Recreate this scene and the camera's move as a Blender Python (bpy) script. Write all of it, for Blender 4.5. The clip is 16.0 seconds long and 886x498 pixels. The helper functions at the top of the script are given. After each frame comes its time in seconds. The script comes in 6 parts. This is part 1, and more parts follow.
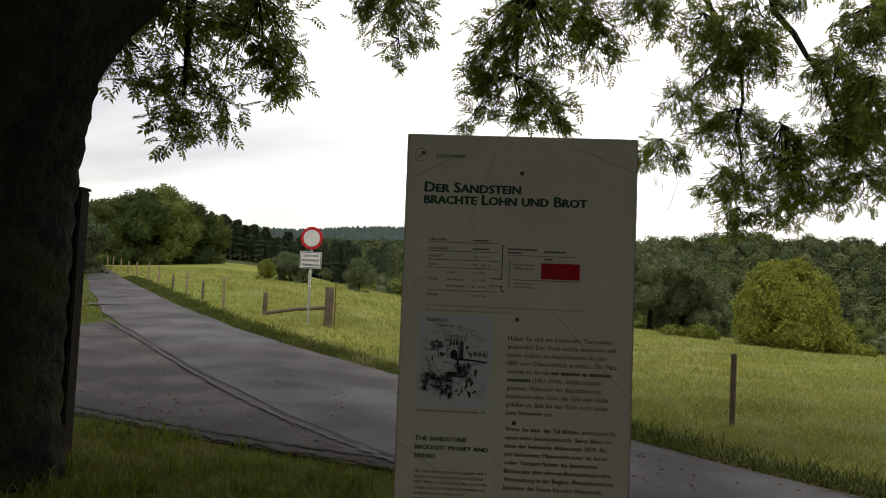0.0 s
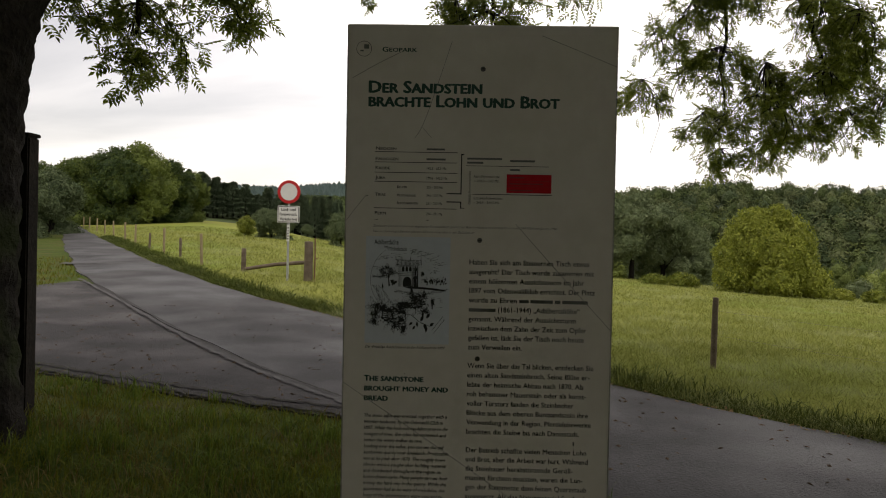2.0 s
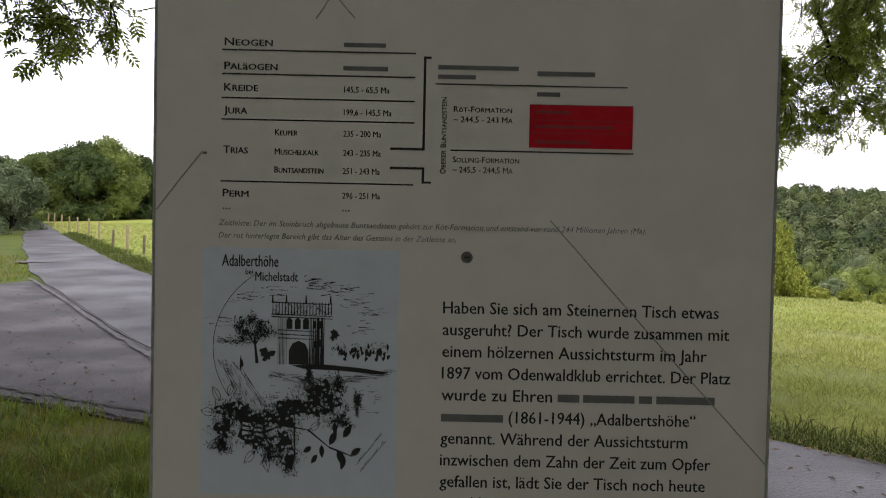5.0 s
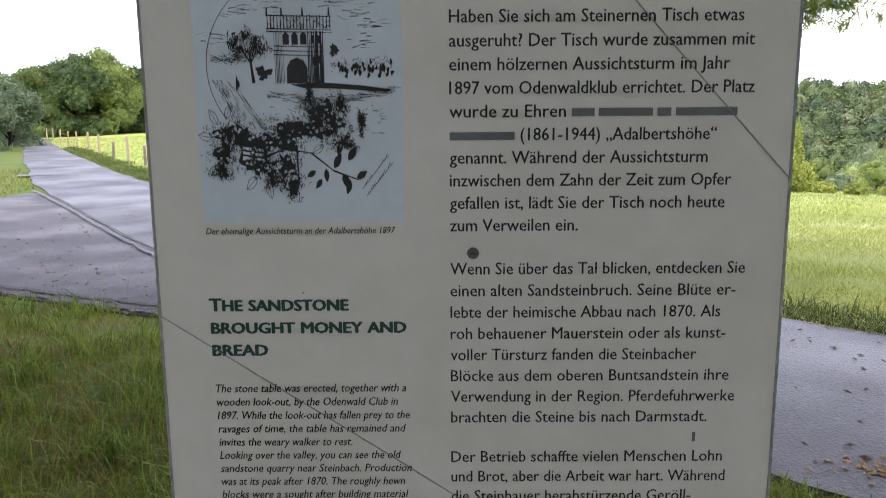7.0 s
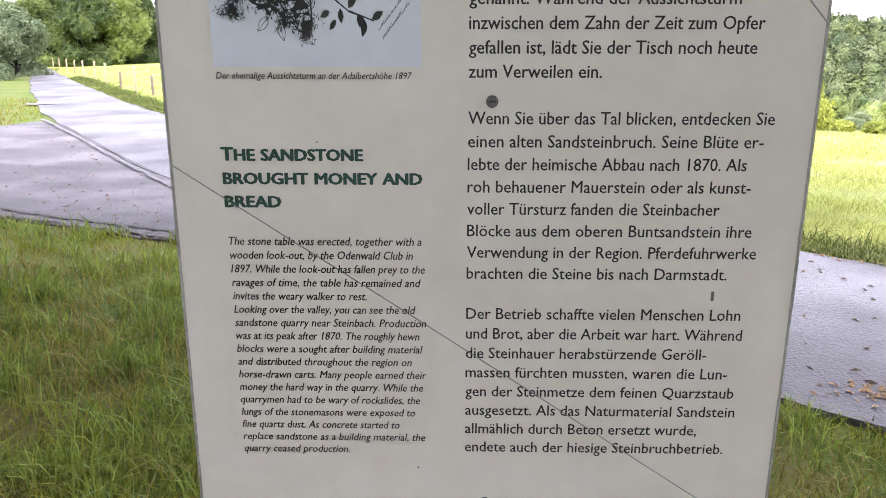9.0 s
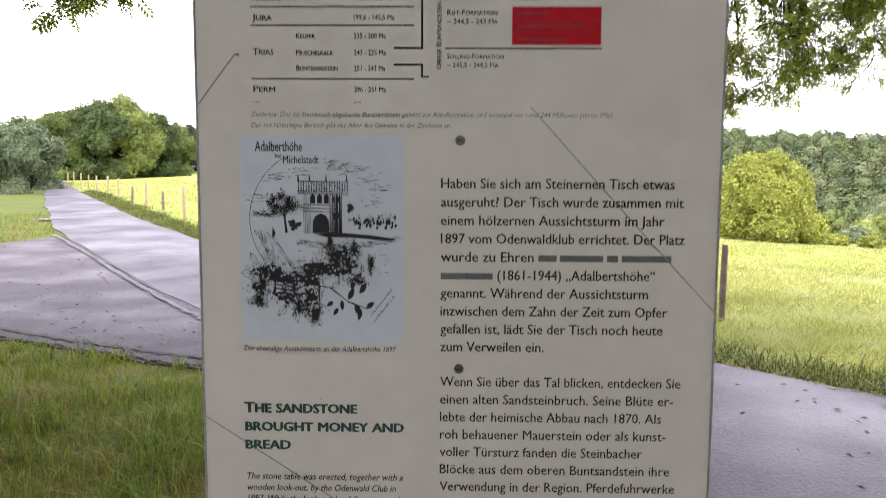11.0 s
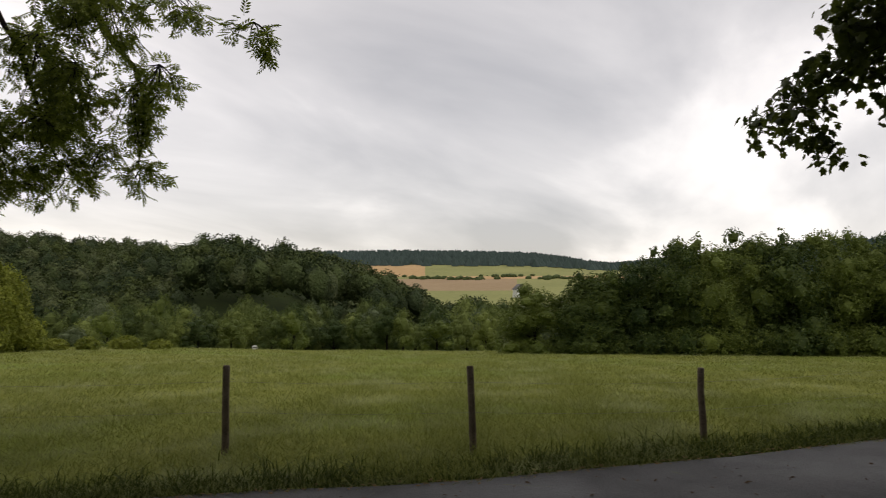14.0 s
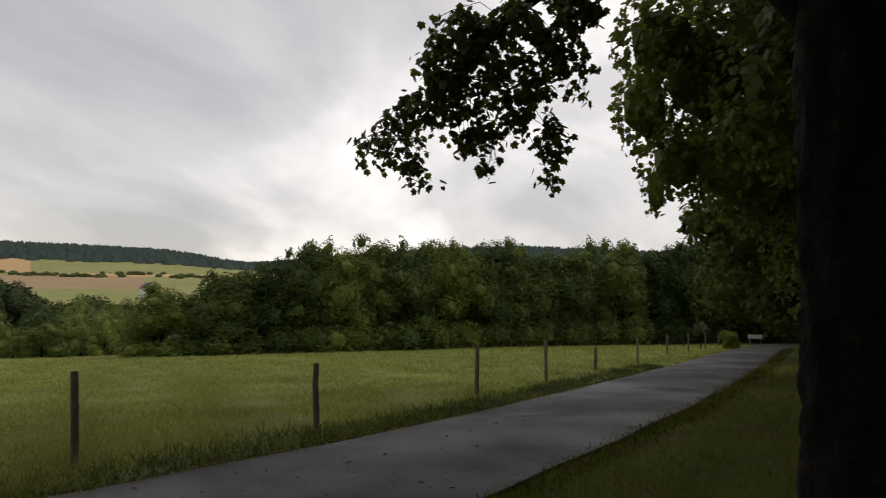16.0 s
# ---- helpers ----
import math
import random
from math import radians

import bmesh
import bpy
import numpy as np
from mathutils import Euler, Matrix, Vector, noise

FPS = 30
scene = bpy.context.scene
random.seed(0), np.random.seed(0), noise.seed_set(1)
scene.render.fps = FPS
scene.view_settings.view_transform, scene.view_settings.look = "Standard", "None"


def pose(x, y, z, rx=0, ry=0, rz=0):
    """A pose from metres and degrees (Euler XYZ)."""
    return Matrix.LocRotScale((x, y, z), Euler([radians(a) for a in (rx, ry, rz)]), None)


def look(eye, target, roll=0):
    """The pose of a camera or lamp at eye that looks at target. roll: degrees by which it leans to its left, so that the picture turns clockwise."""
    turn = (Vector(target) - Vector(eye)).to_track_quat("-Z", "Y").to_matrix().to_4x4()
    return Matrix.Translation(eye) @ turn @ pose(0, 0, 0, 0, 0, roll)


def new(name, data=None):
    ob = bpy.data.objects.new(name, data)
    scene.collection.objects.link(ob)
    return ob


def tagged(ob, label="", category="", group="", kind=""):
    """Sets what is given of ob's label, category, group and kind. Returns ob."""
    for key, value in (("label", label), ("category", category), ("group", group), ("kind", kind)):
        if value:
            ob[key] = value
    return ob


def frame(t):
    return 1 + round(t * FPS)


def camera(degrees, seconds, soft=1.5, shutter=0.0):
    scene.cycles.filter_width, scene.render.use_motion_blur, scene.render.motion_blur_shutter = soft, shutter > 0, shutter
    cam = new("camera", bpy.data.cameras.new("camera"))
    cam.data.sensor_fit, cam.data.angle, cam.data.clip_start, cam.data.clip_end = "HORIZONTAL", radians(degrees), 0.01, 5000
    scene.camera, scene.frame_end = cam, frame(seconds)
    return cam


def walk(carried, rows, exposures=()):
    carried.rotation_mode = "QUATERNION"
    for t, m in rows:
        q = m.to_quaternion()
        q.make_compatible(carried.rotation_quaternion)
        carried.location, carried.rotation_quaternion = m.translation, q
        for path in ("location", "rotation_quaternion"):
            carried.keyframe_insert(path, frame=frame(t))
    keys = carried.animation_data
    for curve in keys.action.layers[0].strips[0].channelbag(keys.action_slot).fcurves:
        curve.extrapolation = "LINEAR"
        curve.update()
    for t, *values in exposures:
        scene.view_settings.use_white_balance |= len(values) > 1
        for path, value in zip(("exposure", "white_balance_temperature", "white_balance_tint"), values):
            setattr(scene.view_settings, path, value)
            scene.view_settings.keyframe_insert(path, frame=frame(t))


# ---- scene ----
cam = camera(64.8, 16.0, soft=1.0, shutter=0.22)

PATH = [
    (0, (0.133, -0.015, 1.579), (-0.036, 1.976, 1.665), 2.8),
    (0.5, (0.155, -0.005, 1.566), (-0.004, 1.988, 1.595), 1.1),
    (1, (0.166, 0.005, 1.545), (0.057, 2.002, 1.509), 0.5),
    (1.5, (0.19, 0.059, 1.521), (0.092, 2.055, 1.45), 1.5),
    (2, (0.179, 0.203, 1.509), (0.064, 2.2, 1.467), 1.7),
    (2.5, (0.118, 0.464, 1.543), (0.093, 2.464, 1.544), 0.2),
    (3, (0.156, 0.615, 1.567), (0.174, 2.615, 1.569), 1.2),
    (3.2, (0.175, 0.69, 1.59), (0.14, 2.69, 1.619), 2.2),
    (5.3, (0.164, 0.947, 1.499), (0.116, 2.945, 1.42), 1.8),
    (5.5, (0.163, 0.951, 1.485), (0.122, 2.948, 1.385), 1.7),
    (6, (0.17, 0.951, 1.447), (0.119, 2.946, 1.326), 0.8),
    (6.5, (0.168, 0.957, 1.404), (0.125, 2.947, 1.206), 0.8),
    (7, (0.166, 0.955, 1.368), (0.11, 2.93, 1.057), 0.2),
    (7.5, (0.161, 0.961, 1.336), (0.089, 2.923, 0.956), 0.3),
    (8, (0.158, 0.96, 1.307), (0.077, 2.905, 0.847), 0.5),
    (8.2, (0.158, 0.959, 1.299), (0.078, 2.896, 0.805), 0.9),
    (10.3, (0.178, 0.923, 1.309), (0.078, 2.881, 0.912), -1.3),
    (10.5, (0.182, 0.9, 1.358), (0.072, 2.875, 1.06), -1.8),
    (11, (0.188, 0.832, 1.457), (0.096, 2.822, 1.276), 0.9),
    (11.5, (0.192, 0.748, 1.539), (0.138, 2.747, 1.553), 0.7),
    (12, (0.196, 0.716, 1.565), (0.629, 2.668, 1.636), 0.8),
    (12.5, (0.239, 0.691, 1.571), (1.099, 2.493, 1.677), 1.0),
    (13, (0.278, 0.662, 1.561), (1.518, 2.226, 1.687), 1.7),
    (13.5, (0.293, 0.627, 1.561), (1.812, 1.922, 1.683), 0.1),
    (14, (0.3, 0.564, 1.576), (1.945, 1.695, 1.702), -0.2),
    (14.5, (0.304, 0.517, 1.57), (2.071, 1.443, 1.705), -0.1),
    (15, (0.269, 0.463, 1.566), (2.143, 1.151, 1.693), 0.7),
    (15.5, (0.239, 0.409, 1.577), (2.19, 0.829, 1.71), 0.8),
    (16, (0.106, 0.344, 1.578), (2.093, 0.532, 1.704), 0.2),
]
EXPOSURES = [(0.0, .58, 6950, 13), (1.0, .47, 7100, 14), (2.0, .60, 7150, 14), (3.0, .88, 7250, 15), (5.3, 1.85, 6250, 20), (6.0, 2.3, 6200, 20), (6.5, 2.35, 6150, 20), (7.0, 2.62, 5800, 22), (8.2, 3.25, 5900, 25), (10.3, 3.6, 6150, 29),
             (11.0, 3.0, 6200, 28), (11.5, 2.05, 6250, 20), (12.0, 1.0, 6200, 12), (12.5, .4, 6030, 10), (13.0, -.2, 5850, 15), (13.5, -.15, 6700, 13), (14.0, -.05, 6900, 13), (16.0, -.15, 6900, 13)]
walk(cam, [(t, look(eye, target, roll)) for t, eye, target, roll in PATH], EXPOSURES)

rng = np.random.default_rng(7)

# ---- sky: a closed overcast with darker banks of cloud ----
world = bpy.data.worlds.new("overcast_sky")
scene.world = world
world.use_nodes = True
wt = world.node_tree
wn, wl = wt.nodes, wt.links


def wnode(kind, **inputs):
    n = wn.new(kind)
    for k, v in inputs.items():
        n.inputs[k].default_value = v
    return n


coord = wnode("ShaderNodeTexCoord")
split = wnode("ShaderNodeSeparateXYZ")
wl.new(coord.outputs["Generated"], split.inputs[0])
lift = wnode("ShaderNodeMath")
lift.operation = "ADD"
lift.inputs[1].default_value = .22
clampz = wnode("ShaderNodeMath")
clampz.operation = "MAXIMUM"
clampz.inputs[1].default_value = 0
wl.new(split.outputs[2], clampz.inputs[0])
wl.new(clampz.outputs[0], lift.inputs[0])
flat = wnode("ShaderNodeVectorMath")
flat.operation = "DIVIDE"
comb = wnode("ShaderNodeCombineXYZ")
for k in range(3):
    wl.new(lift.outputs[0], comb.inputs[k])
wl.new(coord.outputs["Generated"], flat.inputs[0])
wl.new(comb.outputs[0], flat.inputs[1])
turn = wnode("ShaderNodeMapping")
turn.inputs["Rotation"].default_value = (0, 0, radians(35))
turn.inputs["Scale"].default_value = (.55, 1.15, 1)
turn.inputs["Location"].default_value = (4.6, .5, 0)
wl.new(flat.outputs[0], turn.inputs[0])
big = wnode("ShaderNodeTexNoise", Scale=1.1, Detail=7.0, Roughness=.5, Distortion=.4)
wl.new(turn.outputs[0], big.inputs["Vector"])
ramp = wn.new("ShaderNodeValToRGB")
ramp.color_ramp.elements[0].position, ramp.color_ramp.elements[0].color = .34, (.43, .43, .44, 1)
ramp.color_ramp.elements[1].position, ramp.color_ramp.elements[1].color = .7, (1.0, .985, .97, 1)
mid = ramp.color_ramp.elements.new(.5)
mid.color = (.60, .595, .60, 1)
wl.new(big.outputs[0], ramp.inputs[0])
nishita = wn.new("ShaderNodeTexSky")
nishita.sky_type = "NISHITA"
nishita.sun_disc = False
nishita.sun_elevation, nishita.sun_rotation = radians(42), radians(20)
veil = wnode("ShaderNodeMix")
veil.data_type = "RGBA"
veil.blend_type = "ADD"
veil.inputs[0].default_value = .02
# the overcast thins from the lane's end towards the open valley
thin = wnode("ShaderNodeMapRange")
thin.interpolation_type = "SMOOTHSTEP"
for k, v in enumerate((-.65, .25, .70, 1.0)):
    thin.inputs[1 + k].default_value = v
wl.new(split.outputs[0], thin.inputs[0])
shade = wnode("ShaderNodeVectorMath")
shade.operation = "SCALE"
wl.new(ramp.outputs[0], shade.inputs[0])
# and is thickest over the valley, clearing towards the avenue
bank = wnode("ShaderNodeMapRange")
bank.interpolation_type = "SMOOTHSTEP"
for k, v in enumerate((-.15, .75, 1.14, .84)):
    bank.inputs[1 + k].default_value = v
wl.new(split.outputs[1], bank.inputs[0])
both = wnode("ShaderNodeMath")
both.operation = "MULTIPLY"
north = wnode("ShaderNodeMapRange")
north.interpolation_type = "SMOOTHSTEP"
for k, v in enumerate((.60, .88, 1.0, 1.26)):
    north.inputs[1 + k].default_value = v
wl.new(split.outputs[1], north.inputs[0])
open_sky = wnode("ShaderNodeMath")
open_sky.operation = "MULTIPLY"
wl.new(thin.outputs[0], open_sky.inputs[0])
wl.new(north.outputs[0], open_sky.inputs[1])
wl.new(open_sky.outputs[0], both.inputs[0])
wl.new(bank.outputs[0], both.inputs[1])
wl.new(both.outputs[0], shade.inputs["Scale"])
wl.new(shade.outputs[0], veil.inputs[6])
wl.new(nishita.outputs[0], veil.inputs[7])
wl.new(veil.outputs[2], wn["Background"].inputs[0])
wn["Background"].inputs[1].default_value = SKY_STRENGTH = 1.15

sun = new("sun", bpy.data.lights.new("sun", "SUN"))
sun.data.energy, sun.data.angle, sun.data.color = .8, radians(30), (1, .97, .9)
sun.matrix_world = look((-8, -12, 20), (0, 0, 0))


# ---- materials ----
def mat(name, a, b, scale=3.0, fine=40.0, rough=.8, bump=.3, spec=.3, metal=0.0, reach=.02, island=False, through_light=0.0, a2=None, a2_scale=.4, a2_at=(.5, .62), leafy=1.0, treewise=.8, damp=None):
    """A surface between the colours a and b: broad stains, fine grain and fine relief; a2: a third colour in patches; damp: roughness of dry and of damp patches."""
    m = bpy.data.materials.new(name)
    m.use_nodes = True
    n, l = m.node_tree.nodes, m.node_tree.links
    p = n["Principled BSDF"]
    p.inputs["Roughness"].default_value = rough
    p.inputs["Metallic"].default_value = metal
    p.inputs["Specular IOR Level"].default_value = spec
    tc = n.new("ShaderNodeTexCoord")
    n1 = n.new("ShaderNodeTexNoise")
    n1.inputs["Scale"].default_value, n1.inputs["Detail"].default_value = scale, 5
    n2 = n.new("ShaderNodeTexNoise")
    n2.inputs["Scale"].default_value, n2.inputs["Detail"].default_value = fine, 6
    l.new(tc.outputs["Object"], n1.inputs["Vector"])
    l.new(tc.outputs["Object"], n2.inputs["Vector"])
    avg = n.new("ShaderNodeMath")
    avg.operation = "ADD"
    l.new(n1.outputs[0], avg.inputs[0])
    l.new(n2.outputs[0], avg.inputs[1])
    src = avg.outputs[0]
    rg = n.new("ShaderNodeMapRange")
    rg.inputs[1].default_value, rg.inputs[2].default_value = .7, 1.3
    if island:
        geo = n.new("ShaderNodeNewGeometry")
        add = n.new("ShaderNodeMath")
        add.operation = "MULTIPLY_ADD"
        add.inputs[1].default_value = leafy
        l.new(geo.outputs["Random Per Island"], add.inputs[0])
        l.new(n1.outputs[0], add.inputs[2])
        info = n.new("ShaderNodeObjectInfo")
        more = n.new("ShaderNodeMath")
        more.operation = "MULTIPLY_ADD"
        more.inputs[1].default_value = treewise
        l.new(info.outputs["Random"], more.inputs[0])
        l.new(add.outputs[0], more.inputs[2])
        src = more.outputs[0]
        mean, reach_ = .5 * (1 + leafy + treewise), .36 * (leafy + treewise)
        rg.inputs[1].default_value, rg.inputs[2].default_value = mean - reach_, mean + reach_
    l.new(src, rg.inputs[0])
    mx = n.new("ShaderNodeMix")
    mx.data_type = "RGBA"
    mx.inputs[6].default_value, mx.inputs[7].default_value = (*a, 1), (*b, 1)
    l.new(rg.outputs[0], mx.inputs[0])
    col = mx.outputs[2]
    if a2:
        n3 = n.new("ShaderNodeTexNoise")
        n3.inputs["Scale"].default_value, n3.inputs["Detail"].default_value = a2_scale, 4
        l.new(tc.outputs["Object"], n3.inputs["Vector"])
        r3 = n.new("ShaderNodeMapRange")
        r3.inputs[1].default_value, r3.inputs[2].default_value = a2_at
        l.new(n3.outputs[0], r3.inputs[0])
        m3 = n.new("ShaderNodeMix")
        m3.data_type = "RGBA"
        m3.inputs[7].default_value = (*a2, 1)
        l.new(r3.outputs[0], m3.inputs[0])
        l.new(col, m3.inputs[6])
        col = m3.outputs[2]
    l.new(col, p.inputs["Base Color"])
    if bump:
        bp = n.new("ShaderNodeBump")
        bp.inputs["Strength"].default_value, bp.inputs["Distance"].default_value = bump, reach
        l.new(avg.outputs[0], bp.inputs["Height"])
        l.new(bp.outputs[0], p.inputs["Normal"])
    if damp:
        n4 = n.new("ShaderNodeTexNoise")
        n4.inputs["Scale"].default_value, n4.inputs["Detail"].default_value = .45, 4
        l.new(tc.outputs["Object"], n4.inputs["Vector"])
        r4 = n.new("ShaderNodeMapRange")
        for k, q in enumerate((.40, .62, *damp)):
            r4.inputs[1 + k].default_value = q
        l.new(n4.outputs[0], r4.inputs[0])
        l.new(r4.outputs[0], p.inputs["Roughness"])
    if through_light:
        tr = n.new("ShaderNodeBsdfTranslucent")
        l.new(col, tr.inputs[0])
        ms = n.new("ShaderNodeMixShader")
        ms.inputs[0].default_value = through_light
        l.new(p.outputs[0], ms.inputs[1])
        l.new(tr.outputs[0], ms.inputs[2])
        l.new(ms.outputs[0], n["Material Output"].inputs[0])
    return m


M_MEADOW = mat("meadow_ground", (.15, .16, .03), (.25, .26, .055), .35, 9, .95, .6, .1, reach=.05, a2=(.17, .22, .035), a2_scale=.12)
M_SOD = mat("verge_sod", (.03, .05, .005), (.07, .092, .012), 1.2, 25, .95, .6, .1, a2=(.085, .066, .026), a2_scale=1.1, a2_at=(.52, .7))
M_FOREST = mat("forest_floor", (.03, .045, .015), (.06, .08, .025), .05, 1, .95, .5, .1)
M_TAN = mat("ripe_field", (.46, .30, .14), (.55, .37, .19), .01, .2, .95, 0, .1)
M_BROWN = mat("stubble_field", (.31, .22, .125), (.39, .285, .17), .01, .2, .95, 0, .1)
M_GREENF = mat("green_field", (.23, .24, .09), (.31, .31, .12), .01, .2, .95, 0, .1)
M_ASPHALT = mat("old_asphalt", (.027, .0258, .0256), (.060, .0578, .0572), .9, 55, .64, .7, .28, reach=.012, a2=(.086, .083, .0815), a2_scale=.6, a2_at=(.48, .72), damp=(.80, .54))
M_APRON = mat("side_road_asphalt", (.032, .030, .0297), (.070, .066, .0652), 1.4, 60, .8, .8, .17, reach=.014, a2=(.108, .101, .099), a2_scale=.8, a2_at=(.48, .7))
M_CRACK = mat("crack_dirt", (.02, .018, .015), (.05, .045, .035), 6, 60, .95, .6)
M_WORN = mat("worn_joint", (.054, .0511, .0497), (.09, .0864, .0828), 4, 50, .8, .5)
M_MARGIN = mat("gritty_margin", (.03, .028, .026), (.062, .058, .054), 7, 60, .9, .6, .15)
M_GRAVEL = mat("grit", (.05, .046, .042), (.15, .14, .125), 6, 50, .9, .4, island=True)
M_LITTER = mat("leaf_litter", (.03, .022, .015), (.14, .09, .05), 6, 50, .9, .2, island=True)
M_STRAW = mat("straw_litter", (.16, .10, .045), (.26, .17, .075), 6, 50, .9, .2, island=True)
M_VERGE = mat("verge_grass", (.032, .052, .004), (.165, .172, .016), 2.2, 30, .75, 0, .2, island=True, through_light=.35, a2=(.15, .118, .03), a2_scale=1.7, a2_at=(.49, .64))
M_DRY = mat("dry_grass", (.13, .10, .032), (.24, .185, .07), .6, 30, .8, 0, .2, island=True, through_light=.3)
M_TALL = mat("meadow_grass", (.155, .178, .036), (.265, .285, .075), .3, 30, .75, 0, .2, island=True, through_light=.35, a2=(.34, .365, .17), a2_scale=.8, a2_at=(.50, .70))
M_TUFT = mat("tuft_grass", (.055, .095, .010), (.20, .25, .035), 1.2, 30, .7, 0, .25, island=True, through_light=.35)
M_RANK = mat("rank_grass", (.05, .07, .010), (.12, .145, .025), .5, 30, .75, 0, .2, island=True, through_light=.3)
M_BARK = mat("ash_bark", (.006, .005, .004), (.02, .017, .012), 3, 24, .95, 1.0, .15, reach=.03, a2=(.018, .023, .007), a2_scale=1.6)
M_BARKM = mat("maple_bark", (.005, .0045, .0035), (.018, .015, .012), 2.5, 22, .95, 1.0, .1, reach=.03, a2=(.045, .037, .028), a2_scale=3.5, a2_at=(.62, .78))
M_TWIG = mat("twig", (.016, .014, .011), (.04, .035, .027), 5, 40, .9, .3)
M_ASH = mat("ash_leaf", (.035, .058, .010), (.25, .30, .042), 1.2, 30, .45, 0, .45, island=True, through_light=.45)
M_MAPLE = mat("maple_leaf", (.03, .05, .01), (.14, .17, .028), 1.2, 30, .5, 0, .4, island=True, through_light=.42)
# maple leaf again, brighter and yellower: side light put into the colour
M_MAPLE_LIT = mat("sidelit_maple_leaf", (.05, .075, .010), (.19, .22, .03), .8, 30, .55, 0, .35, island=True, through_light=.5)
M_HEDGE = mat("hedge_leaf", (.030, .056, .012), (.150, .190, .034), .5, 30, .6, 0, .3, island=True, through_light=.25, leafy=.5, treewise=.7)
M_VALLEY = mat("valley_leaf", (.038, .062, .016), (.19, .23, .055), .12, 30, .7, 0, .25, island=True, through_light=.2, leafy=.4, treewise=1.1)
M_WILLOW = mat("grey_green_leaf", (.07, .10, .045), (.15, .18, .085), .2, 30, .7, 0, .25, island=True, through_light=.2)
M_LIME = mat("yellow_green_leaf", (.105, .135, .016), (.265, .29, .042), .5, 30, .6, 0, .3, island=True, through_light=.3)
# four woodland greens, each lightened to carry the haze of distance
M_WOODS = mat("far_woods", (.0405, .0607, .0189), (.1053, .135, .0486), .25, 1.3, .85, 1.0, .15, reach=1.2)
M_WOODS2 = mat("far_woods_pale", (.0585, .0806, .039), (.14, .158, .062), .25, 1.3, .85, 1.0, .15, reach=1.2)
M_WOODS3 = mat("far_woods_deep", (.0286, .0455, .0182), (.0715, .0962, .0416), .25, 1.3, .85, 1.0, .15, reach=1.2)
M_WOODS4 = mat("far_woods_warm", (.0486, .0702, .0216), (.1188, .1431, .0432), .25, 1.3, .85, 1.0, .15, reach=1.2)
# conifer green, its blue raised in place of aerial haze
M_CONIFER = mat("hazed_conifer_woods", (.03, .05, .045), (.05, .075, .065), .03, 30, .8, 0, .2, island=True)
# needle green lightened and blued; distance haze is mixed into the colour
M_FIR_HAZED = mat("hazed_fir_needles", (.062, .092, .050), (.125, .165, .085), .3, 30, .8, 0, .2, island=True, through_light=.2)
M_POST = mat("weathered_post", (.08, .06, .045), (.19, .15, .115), 6, 60, .9, .8, .2, reach=.01)
M_STAKE = mat("pale_stake", (.20, .155, .09), (.32, .255, .16), 6, 60, .9, .6, .2, reach=.01)
M_TIMBER = mat("dark_timber", (.011, .009, .007), (.025, .02, .015), 5, 40, .9, .6, .2, reach=.01)
M_RUST = mat("rusty_steel", (.1, .05, .03), (.2, .1, .06), 8, 60, .8, .5, .4)
M_WIRE = mat("fence_wire", (.12, .12, .12), (.2, .2, .2), 8, 60, .5, 0, .5, metal=.8)
M_GALV = mat("galvanised_pole", (.32, .33, .34), (.45, .46, .47), 8, 80, .5, .1, .5, metal=.5)
M_WHITE = mat("sign_white", (.62, .62, .60), (.7, .7, .68), 5, 60, .5, .05, .4)
M_SIGNRED = mat("sign_red", (.42, .012, .015), (.5, .02, .02), 5, 60, .5, .05, .4)
M_BLACK = mat("sign_black", (.012, .012, .012), (.02, .02, .02), 5, 60, .6, 0, .3)
M_PANEL = mat("panel_face", (.565, .52, .445), (.625, .58, .505), 2.2, 35, .55, .04, .35, a2=(.525, .485, .405), a2_scale=5, a2_at=(.55, .75))
M_EDGE = mat("panel_edge", (.2, .19, .165), (.34, .33, .29), 12, 90, .8, .4, .3)
M_INK = mat("print_black", (.012, .012, .012), (.02, .02, .019), 20, 90, .6, 0, .3)
M_GREENINK = mat("print_green", (.013, .045, .034), (.02, .06, .045), 20, 90, .6, 0, .3)
M_GREY = mat("print_grey", (.10, .10, .095), (.14, .14, .13), 20, 90, .6, 0, .3)
M_PRINTRED = mat("print_red", (.42, .005, .012), (.5, .01, .018), 12, 90, .6, 0, .12)
M_DARKRED = mat("print_dark_red", (.2, .008, .01), (.26, .01, .012), 12, 90, .5, 0, .35)
M_PAPER = mat("print_pale_blue", (.50, .53, .56), (.56, .59, .62), 4, 60, .5, 0, .35)
M_STEEL = mat("screw_steel", (.05, .048, .043), (.13, .125, .11), 60, 200, .45, .2, .5, metal=.7)
M_THREAD = mat("scratch_line", (.22, .21, .19), (.32, .31, .28), 20, 90, .8, 0, .2)
M_ROOF = mat("roof_tiles", (.12, .11, .11), (.18, .17, .17), 1, 10, .8, .2)
M_RENDER = mat("white_render", (.7, .7, .68), (.78, .78, .76), 1, 10, .9, .1)
M_GLASS = mat("dark_glass", (.03, .035, .04), (.05, .055, .06), 1, 10, .15, 0, .6)


